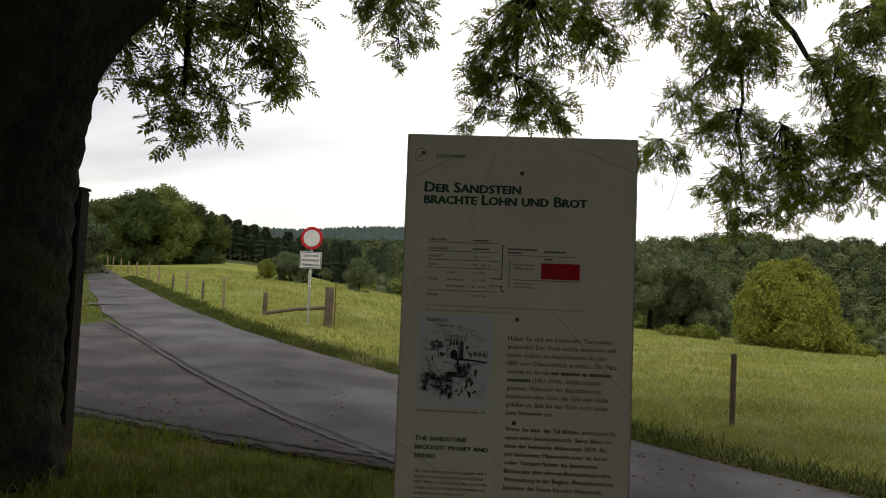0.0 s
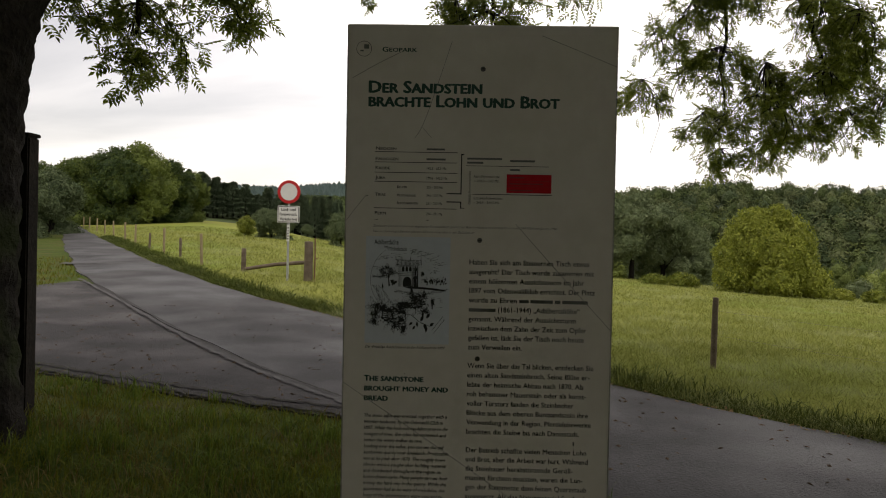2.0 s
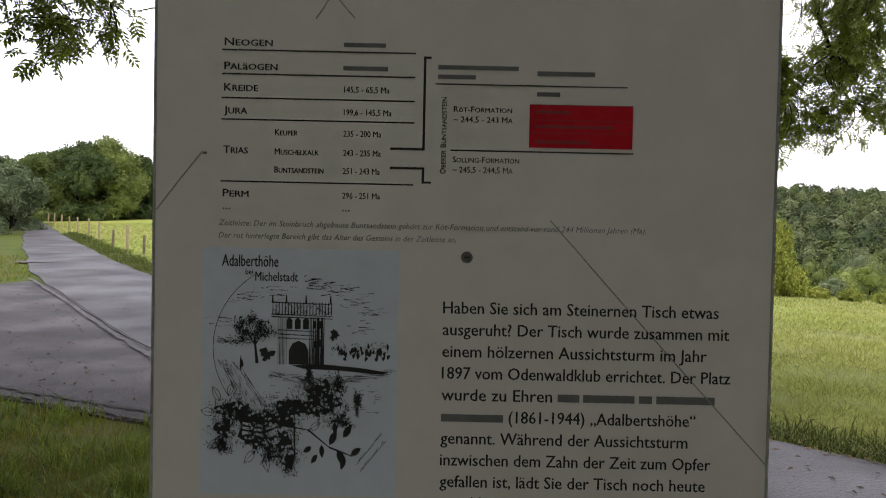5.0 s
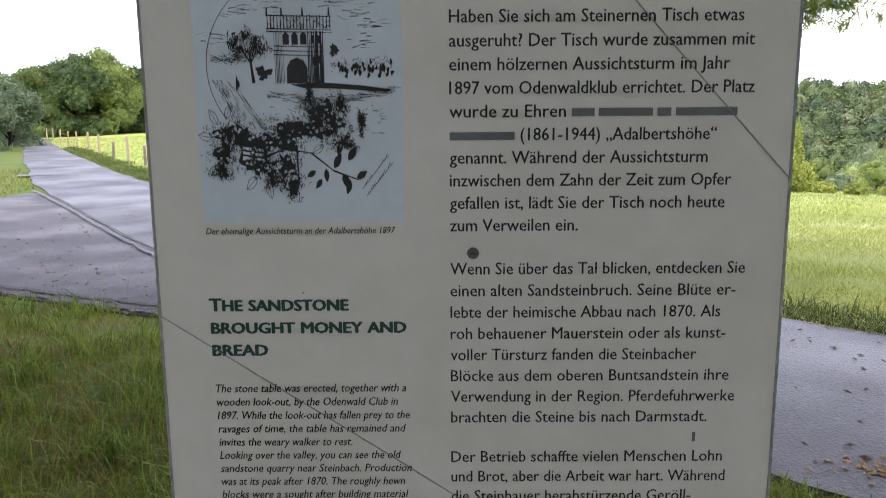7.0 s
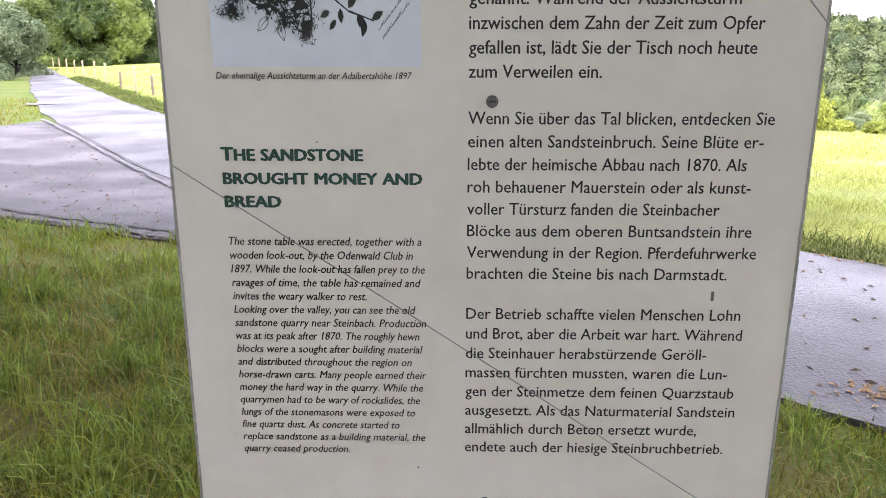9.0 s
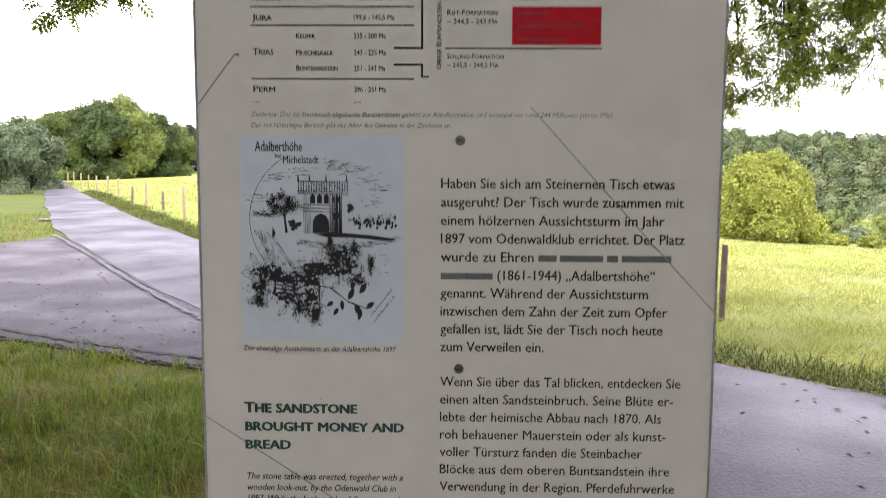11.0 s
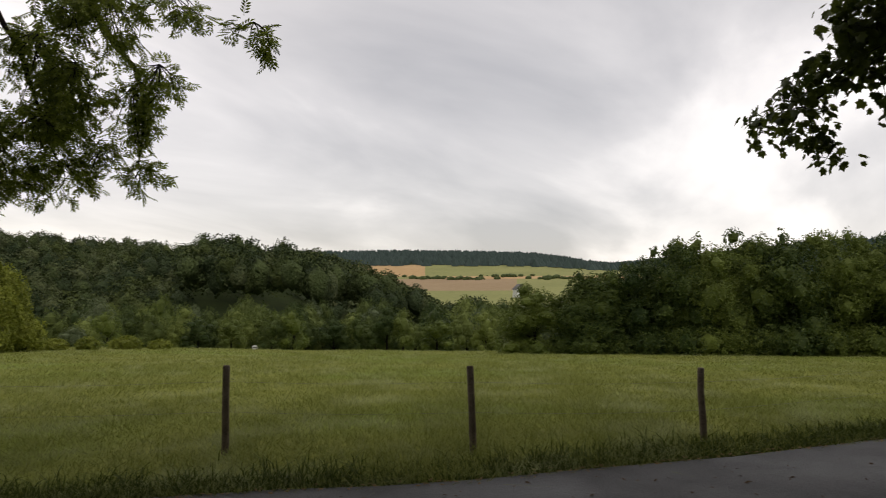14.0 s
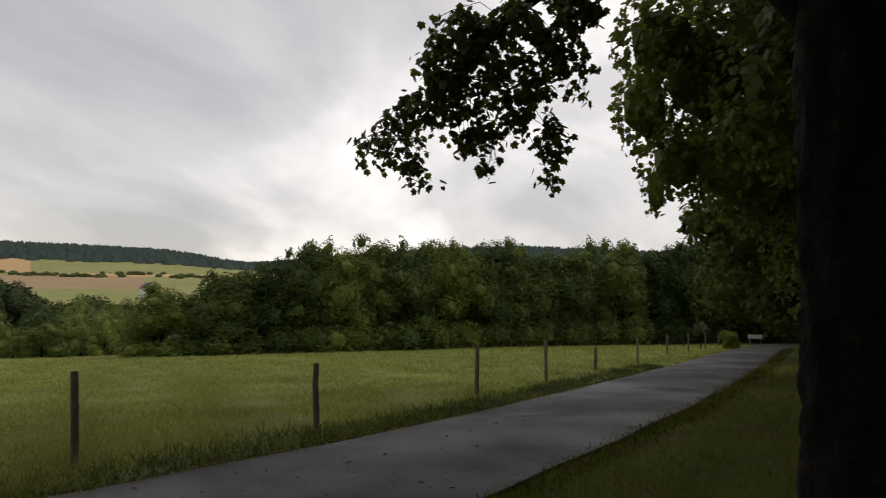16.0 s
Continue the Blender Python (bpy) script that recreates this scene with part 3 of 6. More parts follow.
def grow_grass():
    x, y, d = polar(260000, .9, 26, -62, 128, .75)
    k = free(x, y) & ~inside(x, y, MEADOW_POLY)
    x, y, d = x[k], y[k], d[k]
    p = patch(x, y)
    clump = patch(x, y, 5.3, 3) * .6 + patch(x, y, 11.0, 1) * .4
    h = rng.uniform(.03, .085, len(x)) * (.35 + .6 * p + .75 * clump) * (1 + .01 * d)
    dry = rng.uniform(0, 1, len(x)) < np.clip(.05 + .9 * (patch(x, y, 2.9, 2) - .42) * (d < 4.6) + .45 * np.clip(2.9 - d, 0, 1), .04, .65)
    w = .0026 + .0010 * d
    near = ~dry & (d < 5)
    away = ~dry & (d >= 5)
    blades("verge_grass", x[near], y[near], h[near], w[near], M_VERGE, "short lush green verge grass at the panel's foot", 1.5)
    blades("lane_verge_grass", x[away], y[away], h[away], w[away] * 1.2, M_VERGE, "short lush green verge grass beside the lane", .9, 1)
    blades("dry_verge_grass", x[dry], y[dry], h[dry] * 1.1, w[dry], M_DRY, "dry brown grass stalks among the verge grass", 1.2)
    # tufts
    g = np.random.default_rng(31)
    tx, ty, td = polar(1500, 1.5, 12, -50, 70, .9)
    k = free(tx, ty) & ~inside(tx, ty, MEADOW_POLY)
    tx, ty, td = tx[k], ty[k], td[k]
    m = 34
    x = np.repeat(tx, m) + rng.normal(0, .05, len(tx) * m)
    y = np.repeat(ty, m) + rng.normal(0, .05, len(tx) * m)
    blades("grass_tufts", x, y, rng.uniform(.05, .17, len(x)) * np.repeat(rng.uniform(.45, 1.2, len(tx)), m), .0034 + .0008 * np.repeat(td, m), M_TUFT, "longer green tufts standing in the verge grass", 1.1)
    # a rank strip between lane and fence
    f = line(FAR_EDGE[2:18], .05)
    i = rng.integers(0, len(f), 70000)
    tn = np.gradient(f, axis=0)
    nr = np.stack([tn[:, 1], -tn[:, 0]], 1)
    nr /= np.linalg.norm(nr, axis=1)[:, None] + 1e-9
    nr *= np.sign((nr * np.array([.83, .55])).sum(1))[:, None]
    off = np.abs(rng.normal(0, .3, len(i)))
    x, y = f[i, 0] + nr[i, 0] * (off - .04), f[i, 1] + nr[i, 1] * (off - .04)
    d = np.hypot(x, y)
    h = (.035 + .13 * np.clip(off / .6, 0, 1)) * rng.uniform(.4, 1.15, len(x)) * (.6 + .7 * patch(x, y, 2))
    blades("rank_grass", x, y, h, .006 + .0011 * d, M_RANK, "rank dark grass along the fence bank", 1.5)
    # grass creeping over the lane's near edge
    f = line(NEAR_EDGE[1:11], .04)
    i = rng.integers(0, len(f), 14000)
    x, y = f[i, 0] + rng.normal(-.07, .09, len(i)), f[i, 1] + rng.normal(-.10, .13, len(i))
    d = np.hypot(x, y)
    blades("lane_edge_grass", x, y, rng.uniform(.03, .065, len(x)), .005 + .0011 * d, M_VERGE, "ragged green grass creeping over the lane's edge", .8)
    # the meadow
    x, y, d = polar(460000, 5, 64, -40, 118, 1.0)
    k = free(x, y) & inside(x, y, MEADOW_POLY)
    x, y, d = x[k], y[k], d[k]
    h = rng.uniform(.05, .16, len(x)) * (.6 + .6 * patch(x, y, .6, 1)) * np.where(patch(x, y, 3.1, 4) > .55, 1.15, .8)
    blades("meadow_grass", x, y, h, .004 + .0009 * d, M_TALL, "tall pale yellow-green meadow grass in seed", 2.1, 1)


grow_grass()


# ---- foliage ----
def unit(v):
    return v / (np.linalg.norm(v, axis=-1, keepdims=True) + 1e-9)


def place(tv, faces, pos, fwd, up, scale):
    """Copies of a small leaf pattern at many places, as arrays."""
    fwd, up = unit(fwd), up
    right = unit(np.cross(fwd, up))
    up = np.cross(right, fwd)
    tv = np.asarray(tv, float)
    s = np.asarray(scale)[:, None, None]
    v = pos[:, None] + s * (tv[None, :, 0:1] * right[:, None] + tv[None, :, 1:2] * fwd[:, None] + tv[None, :, 2:3] * up[:, None])
    f = np.asarray(faces)[None] + (np.arange(len(pos)) * len(tv))[:, None, None]
    return v.reshape(-1, 3), f.reshape(-1, f.shape[-1])


def leaflet(x, y, ang, ln, wd, z=0.0):
    """A pointed leaflet as four corners, from its foot at x, y."""
    c, s = math.cos(ang), math.sin(ang)
    return [(x, y, z), (x + c * ln * .45 - s * wd / 2, y + s * ln * .45 + c * wd / 2, z + .008), (x + c * ln, y + s * ln, z - .012), (x + c * ln * .45 + s * wd / 2, y + s * ln * .45 - c * wd / 2, z + .008)]


def ash_pattern():
    v, f = [], []
    spots = [(0, y, a) for y in (.05, .095, .14, .18) for a in (math.radians(35), math.radians(145))] + [(0, .2, math.radians(90))]
    for x, y, a in spots:
        f.append([len(v) + k for k in range(4)])
        v += leaflet(x, y, a, .088, .034, -.25 * y * y)
    f.append([len(v) + k for k in range(4)])
    v += [(-.002, 0, 0), (.002, 0, 0), (.0015, .2, -.01), (-.0015, .2, -.01)]
    return v, f


def maple_pattern():
    r = [(-90, .18), (-58, .50), (-38, .40), (-8, .66), (14, .54), (40, .88), (62, .68), (90, 1.05), (118, .68), (140, .88), (166, .54), (188, .66), (218, .40), (238, .50)]
    v = [(0, 0, .05)] + [(q * .55 * math.cos(math.radians(a)), .45 + q * .55 * math.sin(math.radians(a)) - .45, -.10 * q * q) for a, q in r]
    f = [[0, 1 + k, 1 + (k + 1) % len(r)] for k in range(len(r))]
    return v, f


def sprig_pattern(n=4, seed=1):
    g = np.random.default_rng(seed)
    v, f = [], []
    for k in range(n):
        a = 6.283 * k / n + g.uniform(-.4, .4)
        c = g.uniform(-.3, .3, 3)
        f.append([len(v) + i for i in range(4)])
        v += [(c[0] + x * .9, c[1] + y * .9, c[2] * .8 + z * 8 + .25 * (x * x + y * y) * g.uniform(-1, 1)) for x, y, z in leaflet(0, 0, a, .8, .5)]
    return v, f


ASHV, ASHF = ash_pattern()
MAPV, MAPF = maple_pattern()


def hanging(clusters, pattern, faces, count, size, droop, leaf_m, limb_points, twig_r=.006, depth=.85, fill=1.0):
    """Twigs that hang from limbs into clusters, with leaves set along them: the leaf mesh and the twig mesh."""
    limb = np.asarray(limb_points, float)
    pos, fw, twigs = [], [], []
    for cx, cy, cz, rx, ry in clusters:
        c = np.array([cx, cy, cz])
        top = limb[np.argmin(np.linalg.norm(limb[:, :3] - c, axis=1) + 3 * (limb[:, 2] < cz))][:3]
        crown = c + [0, 0, ry * .8]
        m = (top + crown) / 2 + [0, 0, .25 * np.linalg.norm(top - crown)] + rng.normal(0, .08, 3)
        twigs.append(np.concatenate([line(np.array([top, m, crown]), .15), np.zeros((0, 3))]))
        n_tw = max(6, int(26 * rx * ry / .15))
        n_lf = max(10, int(count * rx * ry * 3.14))
        ends = []
        for _ in range(n_tw):
            u = unit(rng.normal(0, 1, 3)) * rng.uniform(.45, 1.0) ** .5
            e = c + u * np.array([rx, rx * depth, ry]) * fill
            k = (crown + e) / 2 + rng.normal(0, .06, 3)
            t = line(np.array([crown, k, e]), .06)
            twigs.append(t)
            ends.append(t)
        for _ in range(n_lf):
            t = ends[rng.integers(0, n_tw)]
            i = int(len(t) * rng.uniform(.25, 1) ** .6)
            i = min(i, len(t) - 1)
            d = t[i] - t[max(i - 1, 0)]
            pos.append(t[i] + rng.normal(0, .04, 3))
            fw.append(unit(d) * .6 + rng.normal(0, .65, 3) - [0, 0, droop])
    pos, fw = np.array(pos), np.array(fw)
    up = unit(np.array([0, 0, 1.0]) + rng.normal(0, .45, pos.shape))
    v, f = place(pattern, faces, pos, fw, up, size * rng.uniform(.7, 1.2, len(pos)))
    quads, tris = (f, None) if f.shape[1] == 4 else (None, f)
    leaves = raw("leaves", v, quads, tris, leaf_m)
    paths = [np.concatenate([t, np.linspace(twig_r * (1.6 if len(t) > 12 else 1), twig_r * .45, len(t))[:, None]], 1) for t in twigs if len(t) > 2]
    return leaves, tubes("twig_spray", paths, M_TWIG, 5)


def crown_mesh(lobes, n, size, m, quads_each=4, seed=1, core=.7, hang=.0, pattern=None, fine=1):
    """A crown of many small leaf sprays over uneven lobes (x, y, z, rx, rz), with solid cores added inside to shut out
    light from behind.
    """
    g = np.random.default_rng(seed)
    L = np.asarray(lobes, float)
    area = L[:, 3] * (L[:, 3] + L[:, 4])
    k = g.choice(len(L), int(n * 1.5), p=area / area.sum())
    u = unit(g.normal(0, 1, (len(k), 3)))
    rr = (1 - np.abs(g.normal(0, .16, len(k)))) * (1 + .10 * np.sin(u[:, 0] * 7 + k) * np.cos(u[:, 2] * 6 + k * 2) + .08 * np.sin(u[:, 1] * 11 + k))
    p = L[k, :3] + u * rr[:, None] * np.stack([L[k, 3], L[k, 3], L[k, 4]], 1)
    keep = np.ones(len(p), bool)
    for i, (x, y, z, rx, rz) in enumerate(L):
        q = (((p[:, 0] - x) ** 2 + (p[:, 1] - y) ** 2) / rx ** 2 + (p[:, 2] - z) ** 2 / rz ** 2) ** .5
        keep &= ~((q < .72) & (k != i) & (g.uniform(0, 1, len(p)) < .85))
    p, u = p[keep][:n], u[keep][:n]
    up = unit(u + g.normal(0, .33, u.shape) + [0, 0, .35])
    fw = g.normal(0, 1, u.shape) + u * .5 - [0, 0, hang]
    tv, tf = pattern or sprig_pattern(quads_each, seed)
    v, f = place(tv, tf, p, fw, up, size * g.uniform(.6, 1.35, len(p)))
    tri = np.zeros((0, 3), int)
    if core:
        bm = bmesh.new()
        for x, y, z, rx, rz in L:
            bmesh.ops.create_icosphere(bm, subdivisions=fine, radius=1, matrix=Matrix.Translation((x, y, z)) @ Matrix.Diagonal((rx * core, rx * core, rz * core, 1)))
        cv = np.array([w.co[:] for w in bm.verts])
        cv *= 1 + g.normal(0, .03, cv.shape) * .15
        tri = np.array([[w.index for w in fc.verts] for fc in bm.faces]) + len(v)
        bm.free()
        v = np.concatenate([v, cv])
    if f.shape[1] == 3:
        return raw("crown", v, None, np.concatenate([f, tri]), m)
    return raw("crown", v, f, tri, m)


def lobes_of(h, r, n, g, low=.25, flat=1.0):
    """Lobes of a broad crown of height h and radius r over a trunk at the origin."""
    out = [(0, 0, h * .62, r * .72, h * .34)]
    for k in range(n):
        a = 6.283 * k / n + g.uniform(-.5, .5)
        z = h * g.uniform(low, .8)
        w = r * (1 - .35 * abs(z / h - .5))
        q = g.uniform(.32, .5)
        out.append((math.cos(a) * w * .62, math.sin(a) * w * .62, z, w * q, w * q * g.uniform(.75, 1.05) * flat))
    out.append((g.uniform(-.2, .2) * r, g.uniform(-.2, .2) * r, h * .84, r * .42, h * .16))
    return out


def trunk_mesh(h, r, m, limbs=5, g=rng, spread=.5, sides=10):
    p = [[(0, 0, -.25, r * 1.5), (0, 0, .1, r * 1.2), (0, 0, h * .2, r), (g.normal(0, .05), g.normal(0, .05), h * .5, r * .7), (g.normal(0, .1), g.normal(0, .1), h * .8, r * .25)]]
    for k in range(limbs):
        a = 6.283 * k / limbs + g.uniform(-.4, .4)
        z = h * g.uniform(.22, .5)
        c, s = math.cos(a), math.sin(a)
        p.append([(0, 0, z, r * .55), (c * spread * h * .18, s * spread * h * .18, z + h * .1, r * .35), (c * spread * h * .4, s * spread * h * .4, z + h * .25, r * .15)])
    return tubes("trunk", p, m, sides, .06)


def tree(name, x, y, h, r, crown, trunk, label, category="tree", group="", turn=0.0):
    ob = thing(name, (x, y, float(ground_z(x, y)) - .05), label, category, group)
    part("trunk", trunk, ob)
    part("crown", crown, ob)
    ob.rotation_euler = (0, 0, turn)
    return ob


def limb(points, step=.25):
    p = line(np.asarray(points, float), step)
    w = rng.normal(0, 1, (len(p), 3))
    w = (w + np.roll(w, 1, 0) + np.roll(w, -1, 0)) / 3 * np.clip(.09 - p[:, 3:4] * .2, .01, .08)
    w[0] = 0
    p[:, :3] += w
    return p


# ---- the ash whose boughs hang over the lane ----
ASH_NEAR = [(-2.70, 5.51, 3.51, .57, .41), (-2.13, 5.94, 3.66, .48, .48), (-2.57, 5.61, 3.02, .31, .31), (-2.58, 5.57, 2.68, .23, .23), (-2.90, 5.16, 3.16, .20, .25), (-2.04, 6.18, 3.38, .27, .32),
            (-2.35, 5.84, 2.91, .13, .18), (-0.99, 6.72, 4.17, .44, .29), (-1.00, 6.83, 3.85, .15, .15), (-1.38, 6.65, 4.17, .15, .17), (0.32, 7.51, 4.30, .70, .51), (0.17, 7.72, 3.62, .54, .35)]
ASH_MID = [(0.55, 7.76, 3.48, .38, .25), (1.09, 7.69, 4.25, .33, .36), (-0.16, 7.64, 3.91, .25, .32), (-0.21, 7.77, 3.41, .22, .16), (4.60, 5.68, 4.00, .27, .17),
           (4.80, 7.97, 3.64, .38, .42), (4.87, 7.59, 3.92, .31, .31), (4.31, 7.72, 4.49, .48, .41), (4.70, 7.15, 4.66, .40, .23), (4.59, 8.24, 3.02, .28, .28), (4.96, 8.04, 2.90, .28, .21)]
ASH_FAR = [(2.11, 9.13, 3.28, .35, .31), (2.59, 8.46, 4.45, .48, .34), (2.53, 8.60, 4.10, .38, .27), (3.08, 8.56, 4.35, .35, .49), (2.95, 8.85, 3.54, .49, .42), (3.06, 9.00, 2.45, .27, .27), (2.84, 9.00, 2.89, .35, .28),
           (3.46, 8.72, 3.27, .42, .49), (3.58, 8.78, 2.65, .42, .28), (3.90, 8.34, 4.02, .42, .49), (4.12, 8.41, 3.39, .49, .42), (4.25, 8.46, 2.83, .49, .28),
           (1.66, 7.86, 4.67, .42, .36), (2.32, 8.09, 4.53, .36, .31), (2.78, 7.88, 4.72, .40, .34), (3.26, 7.61, 4.93, .34, .29), (3.84, 7.58, 4.38, .42, .36), (4.00, 7.71, 3.70, .40, .34), (3.80, 7.93, 3.18, .34, .29), (.88, 7.58, 4.57, .34, .29), (2.13, 8.38, 3.75, .28, .24), (3.42, 8.16, 2.82, .30, .26), (2.87, 8.37, 2.77, .28, .24)]


def build_ash():
    gz = float(ground_z(-3.34, 4.28))
    ob = thing("ash_tree", (0, 0, 0), "tall old ash with dark mossy trunk and drooping boughs", "tree")
    bole = line(np.array([(-3.34, 4.28, gz - .3, .66), (-3.34, 4.28, gz + .02, .62), (-3.34, 4.28, gz + .35, .58), (-3.34, 4.28, 1.2, .57), (-3.34, 4.28, 2.3, .58), (-3.24, 4.34, 3.2, .60), (-3.24, 4.34, 4.4, .5), (-3.24, 4.29, 7, .35)]), .05)
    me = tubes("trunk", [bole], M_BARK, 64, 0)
    co = np.zeros(len(me.vertices) * 3, np.float32)
    me.vertices.foreach_get("co", co)
    co = co.reshape(-1, 3)
    ax = np.array([-3.34, 4.28])
    rad = co[:, :2] - ax
    th = np.arctan2(rad[:, 1], rad[:, 0])
    rid = np.abs(np.sin(th * 15 + 1.6 * np.sin(co[:, 2] * 3.1) + .8 * np.sin(co[:, 2] * 9 + th * 4)))
    butt = np.maximum(0, .5 - (co[:, 2] - gz)) * .12 * np.sin(th * 4 + 1)
    k = 1 + .065 * (rid - .5) + butt + .02 * np.sin(co[:, 2] * 26 + th * 7)
    co[:, :2] = ax + rad * k[:, None]
    me.vertices.foreach_set("co", co.ravel())
    part("trunk", me, ob)
    limbs = [limb([(-3.19, 4.34, 2.7, .42), (-2.85, 4.61, 3.45, .36), (-2.16, 5.25, 4.45, .28), (-1.07, 6.30, 5.1, .2), (0.43, 7.55, 5.7, .13), (2.05, 8.49, 5.9, .09), (3.27, 8.71, 5.7, .06), (4.31, 8.23, 5.5, .04), (5.14, 7.53, 5.2, .02)]),
             limb([(-3.24, 4.39, 4.0, .3), (-2.87, 5.31, 4.8, .2), (-2.40, 6.34, 5.0, .12), (-1.82, 7.17, 4.9, .06)]),
             limb([(0.23, 7.35, 5.5, .1), (2.31, 6.69, 5.7, .08), (4.17, 5.92, 5.0, .05), (4.79, 5.62, 4.4, .02)]),
             limb([(2.25, 8.54, 5.5, .045), (2.76, 8.70, 4.9, .03), (2.96, 8.81, 4.0, .02), (3.06, 8.91, 3.0, .01)]),
             limb([(3.27, 8.71, 5.3, .045), (3.58, 8.62, 4.7, .032), (3.99, 8.42, 3.9, .02), (4.30, 8.43, 3.1, .01)]),
             limb([(4.20, 8.22, 5.2, .05), (4.52, 8.03, 4.5, .035), (4.82, 7.98, 3.8, .02), (4.92, 8.03, 3.1, .01)]),
             limb([(0.13, 7.24, 5.4, .06), (0.28, 7.55, 4.7, .04), (0.22, 7.70, 3.9, .02)]),
             limb([(-2.47, 5.33, 4.3, .07), (-2.52, 5.53, 3.8, .04), (-2.58, 5.58, 3.0, .015)]),
             limb([(-3.24, 4.29, 5.5, .3), (-4.59, 3.32, 7.5, .2), (-6.07, 2.75, 9, .1)]), limb([(-3.24, 4.29, 6, .25), (-2.07, 2.94, 8, .15), (-0.50, 1.51, 9.5, .08)])]
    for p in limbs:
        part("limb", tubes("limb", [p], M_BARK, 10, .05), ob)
    hang_pts = np.concatenate(limbs[:8])
    leaves, twigs = hanging(ASH_NEAR + ASH_MID + ASH_FAR, ASHV, ASHF, 500, .66, .12, M_ASH, hang_pts, .007, .85, .98)
    part("hanging_leaves", leaves, ob)
    part("twig_spray", twigs, ob, "", "stuff")
    bare = [[(a, b, c, .006), (a + .05, b, c - .25, .005), (a - .05, b + .02, c - .6, .003)] for a, b, c in ((2.91, 8.70, 4.4), (3.79, 8.47, 4.5), (3.89, 8.42, 4.4), (2.45, 8.90, 3.7), (2.28, 9.10, 3.2))]
    for b in bare:
        part("bare_twig", tubes("bare_twig", [b], M_TWIG, 5), ob)
    g = np.random.default_rng(5)
    # lobes out of view overhead, added to shade the verge, trunk and panel
    lob = [(-4, 3, 8.5, 3.4, 2.2), (-5.5, 1.5, 7.0, 2.6, 2.0), (-1.2, 1.6, 7.4, 3.0, 1.9), (-7, 5, 8, 2.8, 2.4), (-3.2, .2, 6.4, 2.6, 1.6), (.8, -.8, 6.0, 2.6, 1.3), (-5.8, -1.6, 5.8, 2.6, 1.8), (2.2, 1.8, 7.0, 2.6, 1.4), (-2.0, 3.8, 6.9, 2.2, 1.2), (-3.5, 2.5, 5.6, 2.0, 1.0), (1.5, 3.6, 7.2, 2.2, 1.2), (-1.4, -2.6, 5.4, 2.2, 1.4)]
    part("upper_crown", crown_mesh(lob, 7500, .55, M_ASH, 4, 5, .8), ob)


build_ash()

# ---- the maples of the avenue ----
MAPLE_NEAR = [(5.12, 0.33, 3.41, .46, .34), (4.98, -0.06, 3.43, .23, .29), (5.25, 0.66, 2.97, .34, .29), (5.37, 1.18, 2.67, .30, .15), (5.43, 1.45, 2.66, .15, .11), (5.43, 1.01, 2.46, .12, .12), (5.34, 0.46, 2.61, .25, .15),
              (5.12, 0.06, 2.64, .15, .16), (5.17, 0.05, 2.38, .11, .07), (5.12, 0.78, 3.35, .19, .23), (5.15, 0.17, 2.97, .25, .25), (5.09, -0.14, 3.11, .12, .17), (5.28, 0.96, 2.88, .24, .19), (5.20, 0.86, 3.17, .22, .2),
              (5.05, .89, 3.09, .17, .14), (4.95, .74, 3.44, .22, .19), (5.09, 1.10, 2.87, .14, .12), (4.90, -.09, 3.54, .24, .20), (5.03, .10, 3.22, .22, .19), (5.15, .34, 2.83, .17, .14), (5.02, .50, 3.27, .26, .22), (5.10, 1.25, 2.71, .12, .10), (5.18, .63, 2.69, .14, .12), (5.18, .04, 2.68, .13, .11)]
MAPLE_FAR = [(8.44, -1.96, 4.18, .79, .86), (7.97, -1.36, 4.42, .61, .54), (9.16, -1.40, 3.98, .45, .68), (9.71, -1.93, 3.36, .56, .56), (9.53, -2.60, 3.32, .87, .87), (7.34, -2.47, 3.64, .76, 1.02), (10.42, -3.26, 3.08, .70, .70), (10.81, -1.86, 3.06, .22, .35)]


